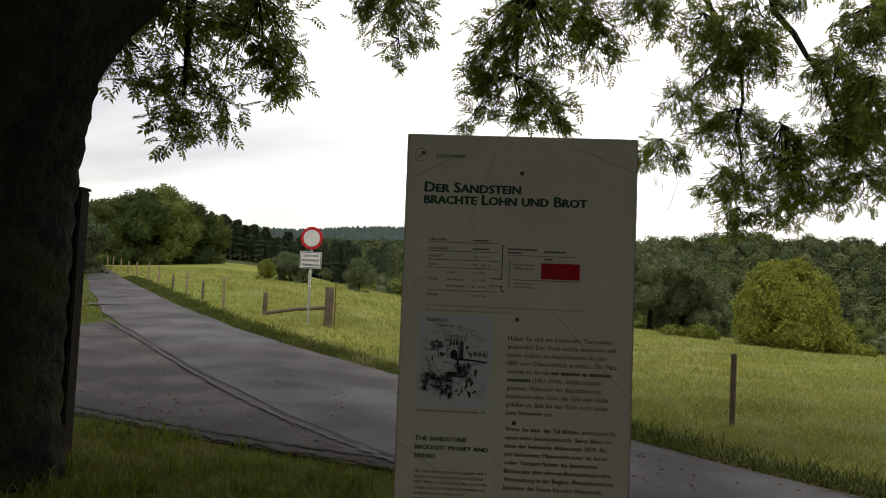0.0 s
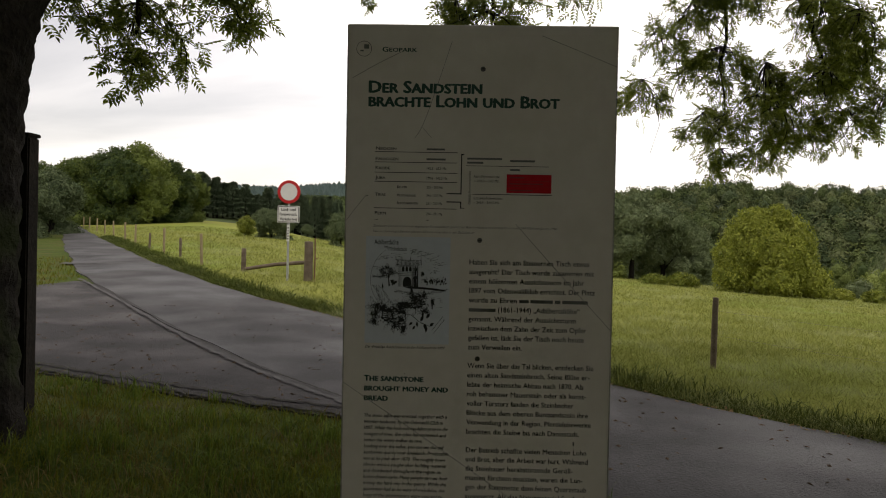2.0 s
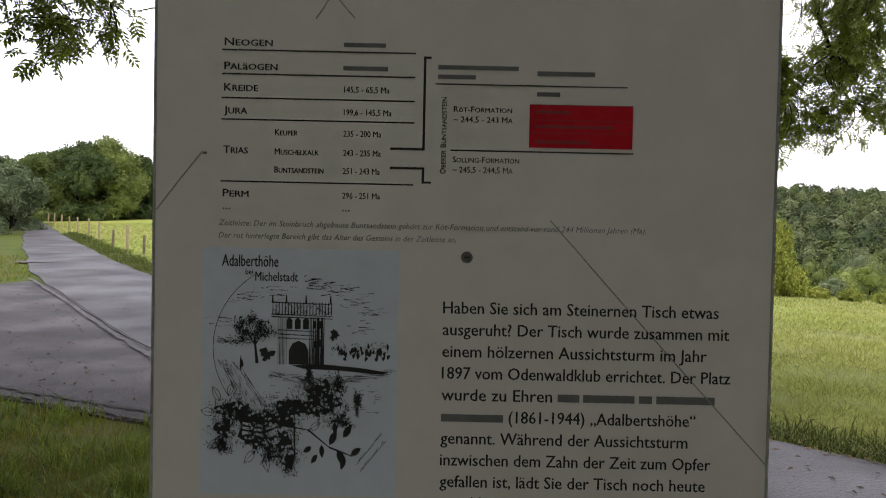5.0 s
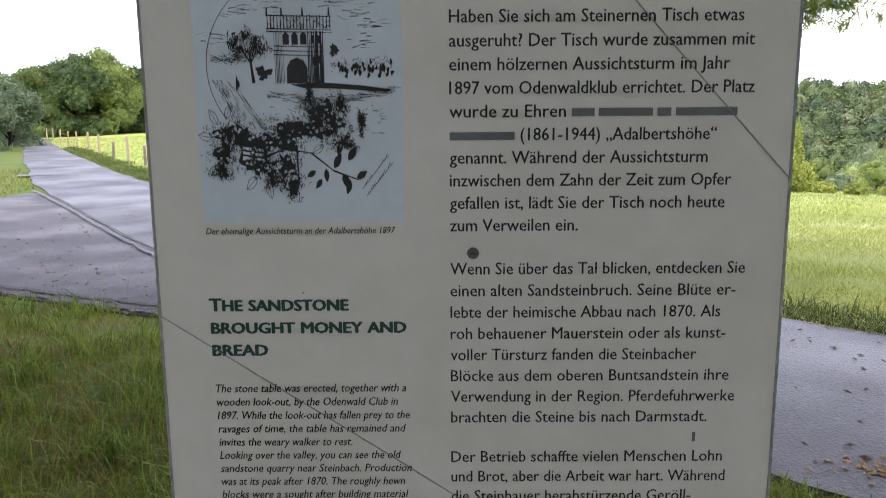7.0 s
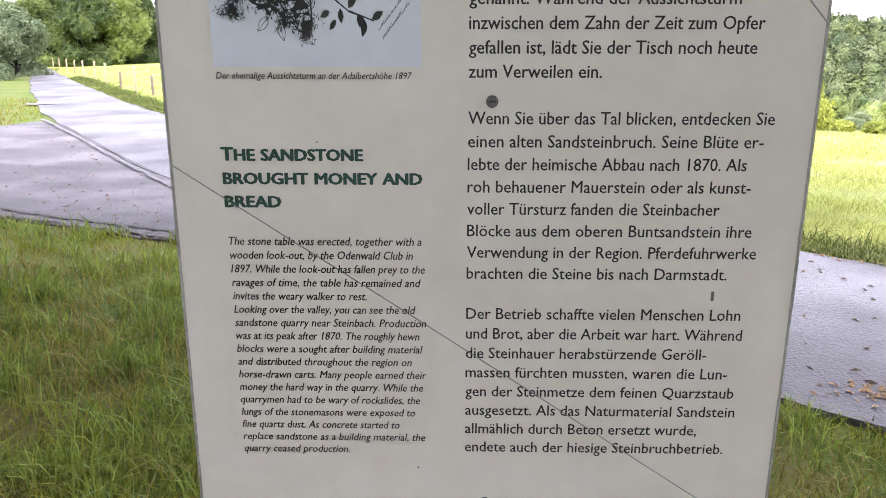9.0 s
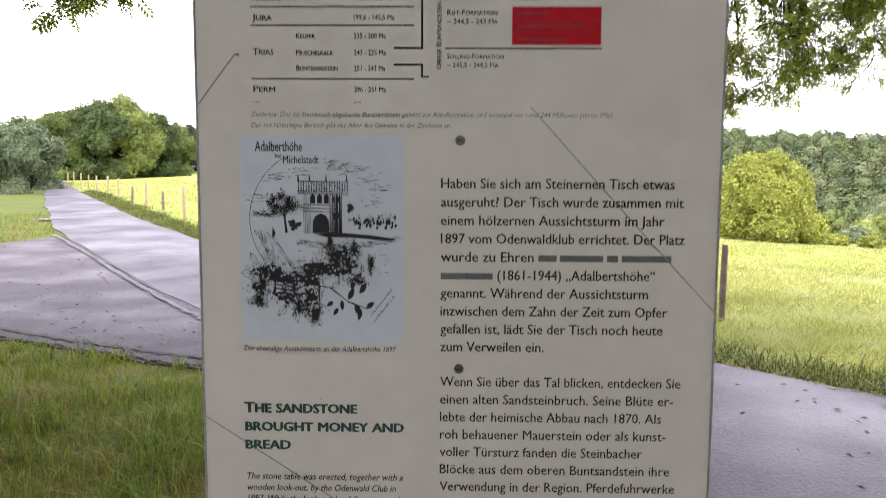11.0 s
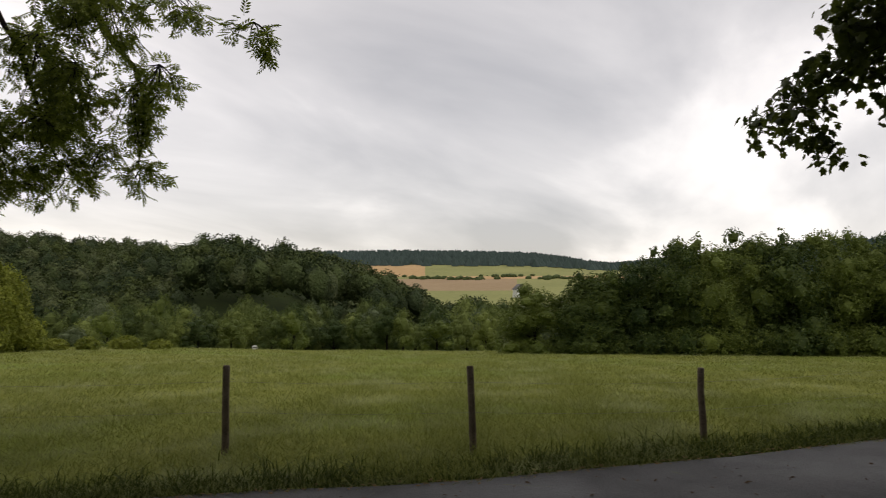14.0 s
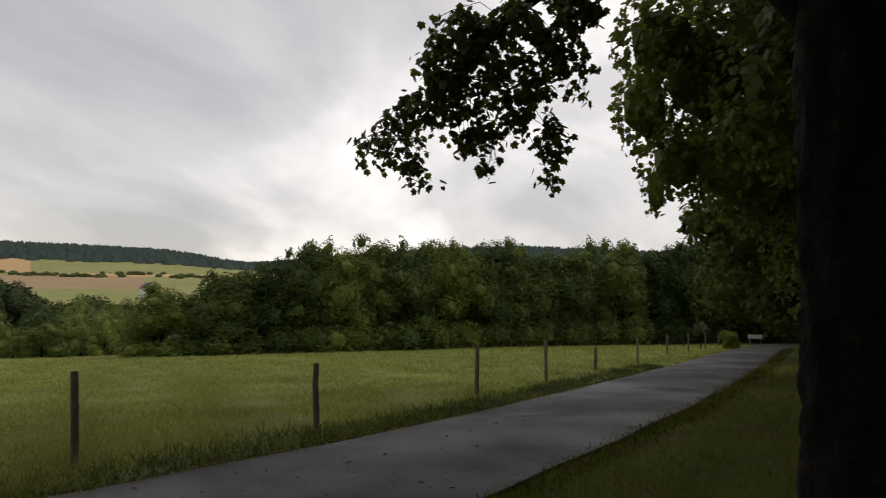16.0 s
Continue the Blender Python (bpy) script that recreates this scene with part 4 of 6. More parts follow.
def build_maple():
    x, y = 4.34, -1.79
    ob = thing("maple_tree", (0, 0, 0), "old field maple with a dark flaking trunk and a hanging bough", "tree")
    bole = line(np.array([(x, y, -.25, .62), (x, y, .02, .50), (x, y, .4, .44), (x, y, 1.5, .41), (x, y - .02, 3.0, .43), (x + .1, y, 4.2, .36), (x, y, 7, .22)]), .06)
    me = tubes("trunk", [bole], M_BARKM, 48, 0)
    co = np.zeros(len(me.vertices) * 3, np.float32)
    me.vertices.foreach_get("co", co)
    co = co.reshape(-1, 3)
    rad = co[:, :2] - [x, y]
    th = np.arctan2(rad[:, 1], rad[:, 0])
    k = 1 + .05 * np.sign(np.sin(th * 9 + 2 * np.sin(co[:, 2] * 4))) * np.abs(np.sin(co[:, 2] * 7 + th * 3)) + .03 * np.sin(th * 21 + co[:, 2] * 15) + np.maximum(0, .4 - co[:, 2]) * .4 * np.sin(th * 5)
    co[:, :2] = rad * k[:, None] + [x, y]
    me.vertices.foreach_set("co", co.ravel())
    part("trunk", me, ob)
    limbs = [limb([(x, y, 2.9, .2), (4.6, -1.2, 3.7, .12), (4.9, -.4, 4.0, .07), (5.05, .2, 3.8, .04), (5.15, .7, 3.2, .02), (5.3, 1.1, 2.75, .008)]),
             limb([(x, y, 3.4, .2), (5.8, -2.1, 4.5, .12), (7.6, -2.0, 5.0, .06), (8.6, -1.9, 4.9, .03)]),
             limb([(x, y, 4, .2), (3, -2.5, 6, .12), (1.5, -2.8, 7, .06)])]
    for p in limbs:
        part("limb", tubes("limb", [p], M_BARKM, 9, .05), ob)
    leaves, twigs = hanging(MAPLE_NEAR, MAPV, MAPF, 1000, .084, .6, M_MAPLE, np.concatenate(limbs[:1]), .004, .7, 1.06)
    part("hanging_leaves", leaves, ob)
    part("twig_spray", twigs, ob, "", "stuff")
    # the higher lobes are out of view, added only to cast shade
    part("low_crown", crown_mesh([(5.9, -2.2, 5.2, 1.6, 1.0), (4.2, -.9, 5.6, 1.9, 1.0), (3.4, -3.2, 5, 2.2, 1.4), (6.5, -3.6, 4.0, 1.7, 1.7), (5.6, -3.9, 2.9, 1.2, 1.5), (2.2, -.8, 6.2, 2.0, 1.2), (5, -3, 8, 3.4, 2.2), (2, -3, 7.4, 2.6, 1.8), (7.8, -2.9, 6.8, 2.2, 1.6)],
                                  9500, .19, M_MAPLE, 4, 8, .66, .3, (MAPV, MAPF)), ob)


build_maple()


def avenue_maple(x, y, lobes, n, size, seed, core=0.0):
    ob = thing("avenue_maple", (x, y, float(ground_z(x, y)) - .05), "dense dark green maple overhanging the lane", "tree", "maples of the avenue")
    part("trunk", trunk_mesh(7, .3, M_BARKM, 5, np.random.default_rng(seed)), ob)
    loc = [(a - x, b - y, c - ob.location.z, r, q) for a, b, c, r, q in lobes]
    part("crown", crown_mesh(loc, n, size, M_MAPLE_LIT, 4, seed, core, .3, (MAPV, MAPF)), ob)
    return ob


avenue_maple(10.2, -5.0, MAPLE_FAR + [(9.8, -4.2, 2.6, 1.3, 1.5), (10.5, -5, 5.2, 2.6, 2.2), (9, -4.5, 4.6, 1.8, 1.5), (11.5, -4.3, 4.2, 1.6, 1.4), (8.6, -5.4, 3, 1.6, 1.9), (8.2, -3.9, 4.6, 1.5, 1.3), (9.2, -3.4, 5.4, 1.6, 1.2), (8.4, -4.6, 2.0, 1.3, 1.2)], 27000, .108, 21, .66)
avenue_maple(16.5, -7.6, [(12.54, -3.15, 2.82, .57, .41), (12.35, -3.83, 2.51, .93, .93), (17.24, -5.07, 1.82, 1.0, .86), (15.06, -5.27, 1.56, .76, .89), (14.6, -4.6, 3.0, 1.3, 1.2), (16.5, -6.6, 4.2, 2.6, 2.2), (14.8, -6.4, 3.2, 1.8, 1.8), (18.8, -6.8, 3.5, 1.9, 1.8), (16, -8, 2.0, 2.4, 1.8)], 12000, .17, 22, .66)
avenue_maple(25.5, -11.5, [(25.2, -7.9, 3.4, 1.5, 1.2), (28.8, -9.9, 2.2, 1.5, 1.4), (25.5, -11, 3.6, 3.4, 2.8), (22.5, -9.4, 2.9, 1.9, 1.9), (24, -11.5, 1.2, 2.4, 1.8)], 9000, .21, 23, .6)
avenue_maple(34, -15.6, [(34, -15, 3.2, 3.6, 3.0), (37.5, -15.2, 2.4, 2.4, 2.4), (31, -13.8, 2.4, 2, 2.2), (33, -15.5, .6, 2.6, 1.8)], 5000, .32, 24, .6)
avenue_maple(44, -20.5, [(44, -20, 3, 4.2, 3.4), (48, -20, 2, 3, 2.8), (41, -19, 1, 2.6, 2.4)], 4500, .36, 25, .6)
avenue_maple(52, -18, [(50, -16.8, 2.5, 3.2, 3), (54, -19, 3, 4, 3.5), (51, -14.6, 1.2, 2.4, 2.4)], 4500, .36, 26, .6)


# ---- unseen trees added behind the panel's reader to hold back sky light ----
def back_blockers():
    g = np.random.default_rng(11)
    meshes = []
    for s in range(3):
        meshes.append((crown_mesh(lobes_of(10, 3.6, 12, g, .12), 1500, .75, M_MAPLE, 4, 30 + s, .72), trunk_mesh(9, .3, M_BARKM, 5, g)))
    for i, (x, y) in enumerate(((-22, -14), (-14, -24), (-4, -28), (5, -27), (-9, -11), (4.5, -13), (-14, -5), (10, -13), (14, -25), (22, -24), (-30, -4), (-28, 8), (31, -28), (-8, -31), (10, -33))):
        c, t = meshes[i % 3]
        tree("unseen_back_tree", x, y, 10, 3.6, c, t, "unseen broadleaf tree added behind the view to block sky light", "tree", "trees of the wood", g.uniform(0, 6.28))


back_blockers()


# ---- the hedge of trees beyond the meadow ----
def hedge_row():
    g = np.random.default_rng(3)
    kinds = []
    for s in range(5):
        lob = lobes_of(7.2, 2.7, 15, g, .05, 1.2) + [(2.0 * math.cos(q), 2.0 * math.sin(q), .9, 1.2, 1.1) for q in np.arange(6) * 1.05] + [(g.uniform(-1.2, 1.2), g.uniform(-1, 1), g.uniform(6.0, 6.8), g.uniform(.5, .9), .6), (g.uniform(-1.6, 1.6), g.uniform(-1, 1), g.uniform(6, 7), .6, .6)] + [(g.uniform(-1.9, 1.9), g.uniform(-1.6, 1.6), g.uniform(5.8, 7.0), g.uniform(.25, .5), g.uniform(.4, .8)) for _ in range(3)]
        kinds.append((crown_mesh(lob, 7200, .20, M_HEDGE, 3, 40 + s, .58), trunk_mesh(6, .12, M_BARKM, 4, g)))
    pts = line(np.array([(44.0, 22.0), (45.2, 19.0), (47.2, 12.5), (50, 5.5), (53.4, -1), (55, -8), (55, -15), (53, -22)]), .1)
    n = 24
    for i in range(n):
        x, y = pts[int((len(pts) - 1) * i / (n - 1))] + g.normal(0, .5, 2)
        c, t = kinds[i % 5]
        h = np.interp(i, [0, 2, 4, 5.5, 23], [.64, .77, .97, 1.05, 1.02]) * g.uniform(.93, 1.08)
        ob = tree("hedge_tree", x, y, 7.6, 2.5, c, t, "bushy dark green tree in a tall hedgerow", "tree", "trees of the hedgerow", g.uniform(0, 6.28))
        ob.scale = (1, 1, h)


hedge_row()


# ---- trees in and around the meadow ----
def field_trees():
    g = np.random.default_rng(9)
    lime = crown_mesh([(0, 0, 2.6, 3.1, 2.5), (1.7, .4, 1.9, 2.1, 1.8), (-1.6, -.3, 1.9, 2.0, 1.8), (.3, -1.5, 2.0, 2.0, 1.9), (-.4, .2, 3.9, 1.9, 1.25), (1.0, -.5, 3.5, 1.6, 1.2), (-1.0, -.9, 4.1, .9, .8), (.4, -1.0, 4.7, .8, .6), (1.9, -1.2, 3.0, 1.0, .9), (-2.2, -.6, 3.1, .9, .9), (2.6, -1.0, 1.0, 1.4, 1.0), (3.4, -.6, .7, .9, .7), (-2.5, -.8, 1.0, 1.3, 1.0), (0, -2.0, 1.0, 1.8, 1.1), (1.2, -1.9, 2.2, .9, .8), (-1.1, -2.0, 2.4, .8, .8)], 7000, .24, M_LIME, 4, 60, .74)
    tree("lime_tree", 17.4, 44.0, 5, 4, lime, trunk_mesh(4, .16, M_BARKM, 5, g), "round yellow-green young lime tree in the meadow", "tree").scale = (.87, .87, 1.04)
    low = crown_mesh([(0, 0, .5, .9, .6), (.7, .3, .4, .6, .5), (-.7, -.2, .4, .7, .5)], 500, .22, M_LIME, 4, 61, .6)
    for i, (x, y) in enumerate(((22.67, 45.50), (24.42, 44.71), (13.36, 46.86), (29.79, 45.17), (20.92, 46.28), (27.25, 45.14), (11.59, 47.34))):
        tree("scrub_bush", x, y, 1, 1, low, trunk_mesh(.6, .04, M_BARKM, 3, g), "low yellow-green scrub bush at the meadow's lower edge", "bush", "scrub along the meadow", i * 1.1).scale = (.8, .8, .7 + .1 * (i % 3))
    wil = [crown_mesh(lobes_of(7, 2.8, 11, g, .1), 3600, .3, M_WILLOW, 4, 62 + s, .75, .8) for s in (0, 1)]
    for i, (x, y, s) in enumerate(((5.38, 58.22, .95), (9.01, 57.30, 1.0), (12.20, 57.37, 1.02), (15.22, 59.42, .95), (1.20, 60.10, .9), (17.65, 60.47, .8))):
        ob = tree("willow_tree", x, y, 7, 2.8, wil[i % 2], trunk_mesh(5, .2, M_BARKM, 4, g), "grey-green willow at the foot of the meadow", "tree", "willows below the meadow", i * 2.1)
        ob.scale = (s, s, s)
    # the clump where the lane tops the rise
    big = [crown_mesh(lobes_of(9, 3.9, 17, g, .04), 5600, .34, M_HEDGE, 4, 70 + s, .75) for s in range(3)]
    tr = trunk_mesh(8, .35, M_BARK, 5, g)
    for i, (x, y, s) in enumerate(((-43.23, 60.12, .58), (-40.24, 61.79, .64), (-37.76, 63.43, .72), (-35.38, 65.06, .84), (-34.05, 67.64, .90), (-32.97, 71.71, .74), (-32.61, 75.75, .62), (-41.06, 70.30, .74), (-45.66, 57.98, .6), (-37.58, 72.49, .78))):
        ob = tree("broadleaf_tree", x, y, 9, 3.9, big[i % 3], tr, "broad dark green tree where the lane tops the rise", "tree", "trees on the rise", i * 1.7)
        ob.scale = (s, s, s)
    sml = [crown_mesh(lobes_of(4.6, 2.0, 9, g, .05), 2400, .22, M_WILLOW if s else M_LIME, 4, 75 + s, .75) for s in range(2)]
    st = trunk_mesh(3, .1, M_BARK, 4, g)
    for i, (x, y, s, k) in enumerate(((-23.95, 35.19, .9, 1), (-25.99, 40.91, 1.0, 1), (-29.87, 47.35, 1.0, 1), (-15.75, 46.10, .36, 0), (-15.35, 48.60, .52, 1), (-14.45, 47.60, .50, 1), (-13.70, 48.05, .44, 1), (-10.20, 50.63, .62, 1), (-18.23, 72.39, .35, 1), (-34.40, 54.56, .9, 1), (-26.14, 36.88, .9, 0))):
        ob = tree("field_shrub", x, y, 4.6, 2, sml[k], st, "dense green shrub beside the meadow", "shrub", "shrubs beside the meadow", i * 1.3)
        ob.scale = (s, s, s)
        ob.location.z -= .55 * s
    # conifers behind
    def fir(seed):
        gg = np.random.default_rng(seed)
        n = 1100
        t = gg.uniform(0, 1, n) ** .7
        r = (1 - t) * 2.0 * (.75 + .25 * np.sin(t * 40)) + .1
        a = gg.uniform(0, 6.283, n)
        p = np.stack([np.cos(a) * r, np.sin(a) * r, .8 + t * 11], 1)
        u = np.stack([np.cos(a), np.sin(a), -.35 + 0 * a], 1)
        v, f = place(*sprig_pattern(3, seed), p, u, unit(np.stack([np.cos(a) * .3, np.sin(a) * .3, 1 + 0 * a], 1)), .5 * gg.uniform(.6, 1.2, n))
        return raw("crown", v, f, None, M_FIR_HAZED)
    firs, ft = [fir(1), fir(2)], trunk_mesh(11, .16, M_BARK, 0, g)
    for i in range(66):
        az, d = math.radians(np.interp(i, [0, 65], [-23.9, -9.1]) + g.normal(0, .3)), g.uniform(112, 135)
        ob = tree("fir_tree", d * math.sin(az), d * math.cos(az), 11, 2, firs[i % 2], ft, "slender fir in a plantation, coloured paler and bluer for haze", "tree", "firs of the plantation", i)
        s = (1.5 + np.interp(math.degrees(az), [-23.4, -19.3, -14.3, -9.1], [.075, .06, .05, .045]) * g.uniform(.78, 1.05) * d - ob.location.z) / 11.8
        ob.scale = (1.15, 1.15, s)


field_trees()


# ---- valley trees and the far woods ----
def valley():
    g = np.random.default_rng(17)
    kinds = []
    for s in range(6):
        kinds.append(crown_mesh(lobes_of(10, 3.9, 12, g, .15), 1300, .40, (M_VALLEY, M_VALLEY, M_WILLOW, M_VALLEY, M_HEDGE, M_VALLEY)[s], 3, 80 + s, .64))
    tr = trunk_mesh(7, .25, M_BARKM, 3, g, sides=6)
    for i in range(230):
        az = g.uniform(-13.3, 78)
        front = i % 5 < 3
        d = g.uniform(71, 96) if front else g.uniform(96, 170)
        x, y = d * math.sin(math.radians(az)), d * math.cos(math.radians(az))
        gz = float(ground_z(x, y))
        base = np.interp(az, [-13.2, -1.9, 8.4, 18.7, 28.9, 44.3, 59.6, 76], [.010, .006, .002, -.010, -.012, -.012, -.016, -.016])
        top = 1.58 + (base + (g.uniform(-.028, .0) if front else g.uniform(-.006, .014))) * d
        h = min(top - gz if az < -3 else max(top - gz, 3.5), 16)
        if h < 2.5:
            continue
        ob = tree("valley_tree", x, y, 10, 4, kinds[i % 6], tr, "rounded broadleaf tree in the valley wood", "tree", "trees of the valley", g.uniform(0, 6.28))
        w = np.clip(h / 10, .5, .95) * g.uniform(.72, 1.05)
        ob.scale = (w, w, h / 10)


valley()


def far_woods():
    g = np.random.default_rng(23)
    n = 2500
    az = np.where(g.uniform(0, 1, n) < .78, g.uniform(-16, 50, n), g.uniform(50, 112, n))
    d = np.where(az < 49, g.uniform(190, 430, n), g.uniform(190, 330, n))
    a = np.radians(az)
    x, y = d * np.sin(a), d * np.cos(a)
    z = ground_z(x, y)
    h = np.where(az < 49, g.uniform(9, 15, n), g.uniform(7, 11, n))
    tall = (az > 34.9) & (az < 63.6) & (d > 200) & (d < 320)
    h = np.where(tall, np.clip(1.6 + np.interp(az, [34.9, 37, 43.1, 46.5, 48.5, 51, 54, 58, 63.6], [.064, .07, .066, .056, .036, .012, -.004, -.022, -.03]) * d - z - 1.0 + g.normal(0, 2.6, n), 7, 27), h)
    h = np.where(az < -5, np.clip(1.6 + np.interp(az, [-12, -5], [.048, .06]) * d - z, 2.5, h), h)
    r = np.minimum(h, 14) * g.uniform(.2, .4, n)
    k = 85
    u = unit(g.normal(0, 1, (n, k, 3)) + [0, 0, .5])
    vr = np.minimum(h * .46, r * g.uniform(1.0, 1.6, n))
    c = np.stack([x, y, z + h - vr], 1)
    size = np.stack([r, r, vr], 1)[:, None]
    p = c[:, None] + u * size * g.uniform(.78, 1.06, (n, k, 1))
    up = unit(u + g.normal(0, .55, u.shape)).reshape(-1, 3)
    fw = g.normal(0, 1, u.shape).reshape(-1, 3)
    v, f = place(*sprig_pattern(2, 3), p.reshape(-1, 3), fw, up, np.repeat(r * .30, k) * g.uniform(.5, 1.5, n * k))
    bm = bmesh.new()
    bmesh.ops.create_icosphere(bm, subdivisions=1, radius=1)
    iv = np.array([w.co[:] for w in bm.verts])
    it = np.array([[w.index for w in q.verts] for q in bm.faces])
    bm.free()
    ph = g.uniform(0, 6.28, (n, 1))
    lump = 1 + .10 * np.sin(iv[None, :, 0] * 5 + ph) * np.cos(iv[None, :, 1] * 6 + ph * 2) + .08 * np.sin(iv[None, :, 2] * 9 + ph * 3 + iv[None, :, 0] * 7) + g.normal(0, .05, (n, len(iv)))
    cv = (c[:, None] + iv[None] * lump[..., None] * size * .74).reshape(-1, 3)
    ct = (it[None] + (np.arange(n) * len(iv))[:, None, None]).reshape(-1, 3) + len(v)
    me = raw("far_wood", np.concatenate([v, cv]), f, ct, M_WOODS, True)
    for m in (M_WOODS2, M_WOODS3, M_WOODS4):
        me.materials.append(m)
    kind = np.where(tall, g.choice(4, n, p=(.38, .12, .32, .18)), g.choice(4, n, p=(.35, .25, .22, .18)))
    me.polygons.foreach_set("material_index", np.concatenate([np.repeat(kind, k * 2), np.repeat(kind, len(it))]).astype(np.int32))
    tagged(new("far_wood", me), "mixed green wood covering the far side of the valley", "woods", kind="stuff")
    # conifer woods on the distant ridge
    n = 13000
    az = g.uniform(-40, 118, n)
    first = np.where((az > 42) & (az < 75), 1170, 930)
    d = first + (1690 - first) * g.uniform(0, 1, n) ** .8
    a = np.radians(az)
    x, y = d * np.sin(a), d * np.cos(a)
    z = ground_z(x, y)
    h, r = g.uniform(9, 15, n), g.uniform(6, 10, n)
    ring = np.array([(math.cos(t), math.sin(t), 0) for t in np.arange(6) * math.pi / 3])
    v = np.concatenate([np.stack([x, y, z], 1)[:, None] + ring[None] * r[:, None, None], np.stack([x + g.normal(0, 1, n), y, z + h], 1)[:, None]], 1).reshape(-1, 3)
    t = np.array([[k, (k + 1) % 6, 6] for k in range(6)])
    t = (t[None] + (np.arange(n) * 7)[:, None, None]).reshape(-1, 3)
    tagged(new("ridge_wood", raw("ridge_wood", v, None, t, M_CONIFER)), "dark blue-green conifer wood on the distant ridge", "woods", kind="stuff")
    # hedges between the far fields
    n = 150
    spot = g.choice(6, n)
    az = np.array([50.2, 54.5, 57.5, 61.0, 64.5, 52.0])[spot] + g.normal(0, .95, n)
    d = np.array([945, 900, 885, 940, 890, 690])[spot] + g.normal(0, 9, n)
    a = np.radians(az)
    x, y = d * np.sin(a), d * np.cos(a)
    z = ground_z(x, y)
    r = g.uniform(.9, 3.4, n)
    c = np.stack([x, y, z + r * .5], 1)
    cv = (c[:, None] + iv[None] * np.stack([r * 1.6, r * 1.6, r], 1)[:, None] * g.uniform(.8, 1.2, (n, len(iv), 1))).reshape(-1, 3)
    ct = (it[None] + (np.arange(n) * len(iv))[:, None, None]).reshape(-1, 3)
    tagged(new("field_hedges", raw("field_hedges", cv, None, ct, M_WOODS)), "dark hedges and copses between distant fields", "hedge", kind="stuff")


far_woods()


# ---- the information panel ----
PX0, PX1, PY, PZ0, PZ1 = -.08, .419, 1.5, .52, 1.897
FACE = PY - .0009


def letters(rows, m, name, bold=0.0, shear=0.0, caps=0.0, turned=False):
    """Printed words in one mesh: rows of (text, x, baseline, width, size), lying on the panel's face."""
    vs, ts, base = [], [], 0
    for text, x, z, width, size in rows:
        cu = bpy.data.curves.new("words", "FONT")
        cu.body, cu.size, cu.shear = text, 1.0, shear
        cu.resolution_u, cu.fill_mode = 2, "FRONT"
        if caps:
            cu.small_caps_scale = caps
            for i, ch in enumerate(text):
                if ch.islower():
                    cu.body_format[i].use_small_caps = True
        ob = bpy.data.objects.new("words", cu)
        scene.collection.objects.link(ob)
        me = ob.evaluated_get(bpy.context.evaluated_depsgraph_get()).to_mesh()
        co = np.zeros(len(me.vertices) * 3, np.float32)
        me.vertices.foreach_get("co", co)
        co = co.reshape(-1, 3)
        me.calc_loop_triangles()
        tr = np.zeros(len(me.loop_triangles) * 3, np.int32)
        me.loop_triangles.foreach_get("vertices", tr)
        ob.to_mesh_clear()
        bpy.data.objects.remove(ob)
        bpy.data.curves.remove(cu)
        x0, x1 = co[:, 0].min(), co[:, 0].max()
        sx = width / (x1 - x0) if width else size
        lx, lz = (co[:, 0] - x0) * sx, co[:, 1] * size
        if turned:
            lx, lz = -lz, lx
        # bold print: the same letters struck again a hair to each side
        for k, (du, dv) in enumerate(((0, 0), (1, .4), (-1, -.4), (.5, -.8), (-.5, .8)) if bold else ((0, 0),)):
            vs.append(np.stack([x + lx + du * bold * size, np.full(len(lx), FACE - k * .00003), z + lz + dv * bold * size * .6], 1))
            ts.append(tr.reshape(-1, 3) + base)
            base += len(co)
    return raw(name, np.concatenate(vs), None, np.concatenate(ts), m)


def bars(name, rects, m, y=None):
    """Flat printed bars (x0, z0, x1, z1) on the panel's face."""
    y = FACE if y is None else y
    v = np.array([[(a, y, b), (c, y, b), (c, y, d), (a, y, d)] for a, b, c, d in rects])
    return raw(name, v.reshape(-1, 3), np.arange(len(rects) * 4).reshape(-1, 4), None, m)


def prints(name, rows, m, ob, bold=0.0, shear=0.0, caps=0.0, label=""):
    for row in rows:
        part(name, letters([row], m, name, bold, shear, caps), ob, label)


def strips(name, rects, m, ob, y=None):
    for r in rects:
        part(name, bars(name, [r], m, y), ob)


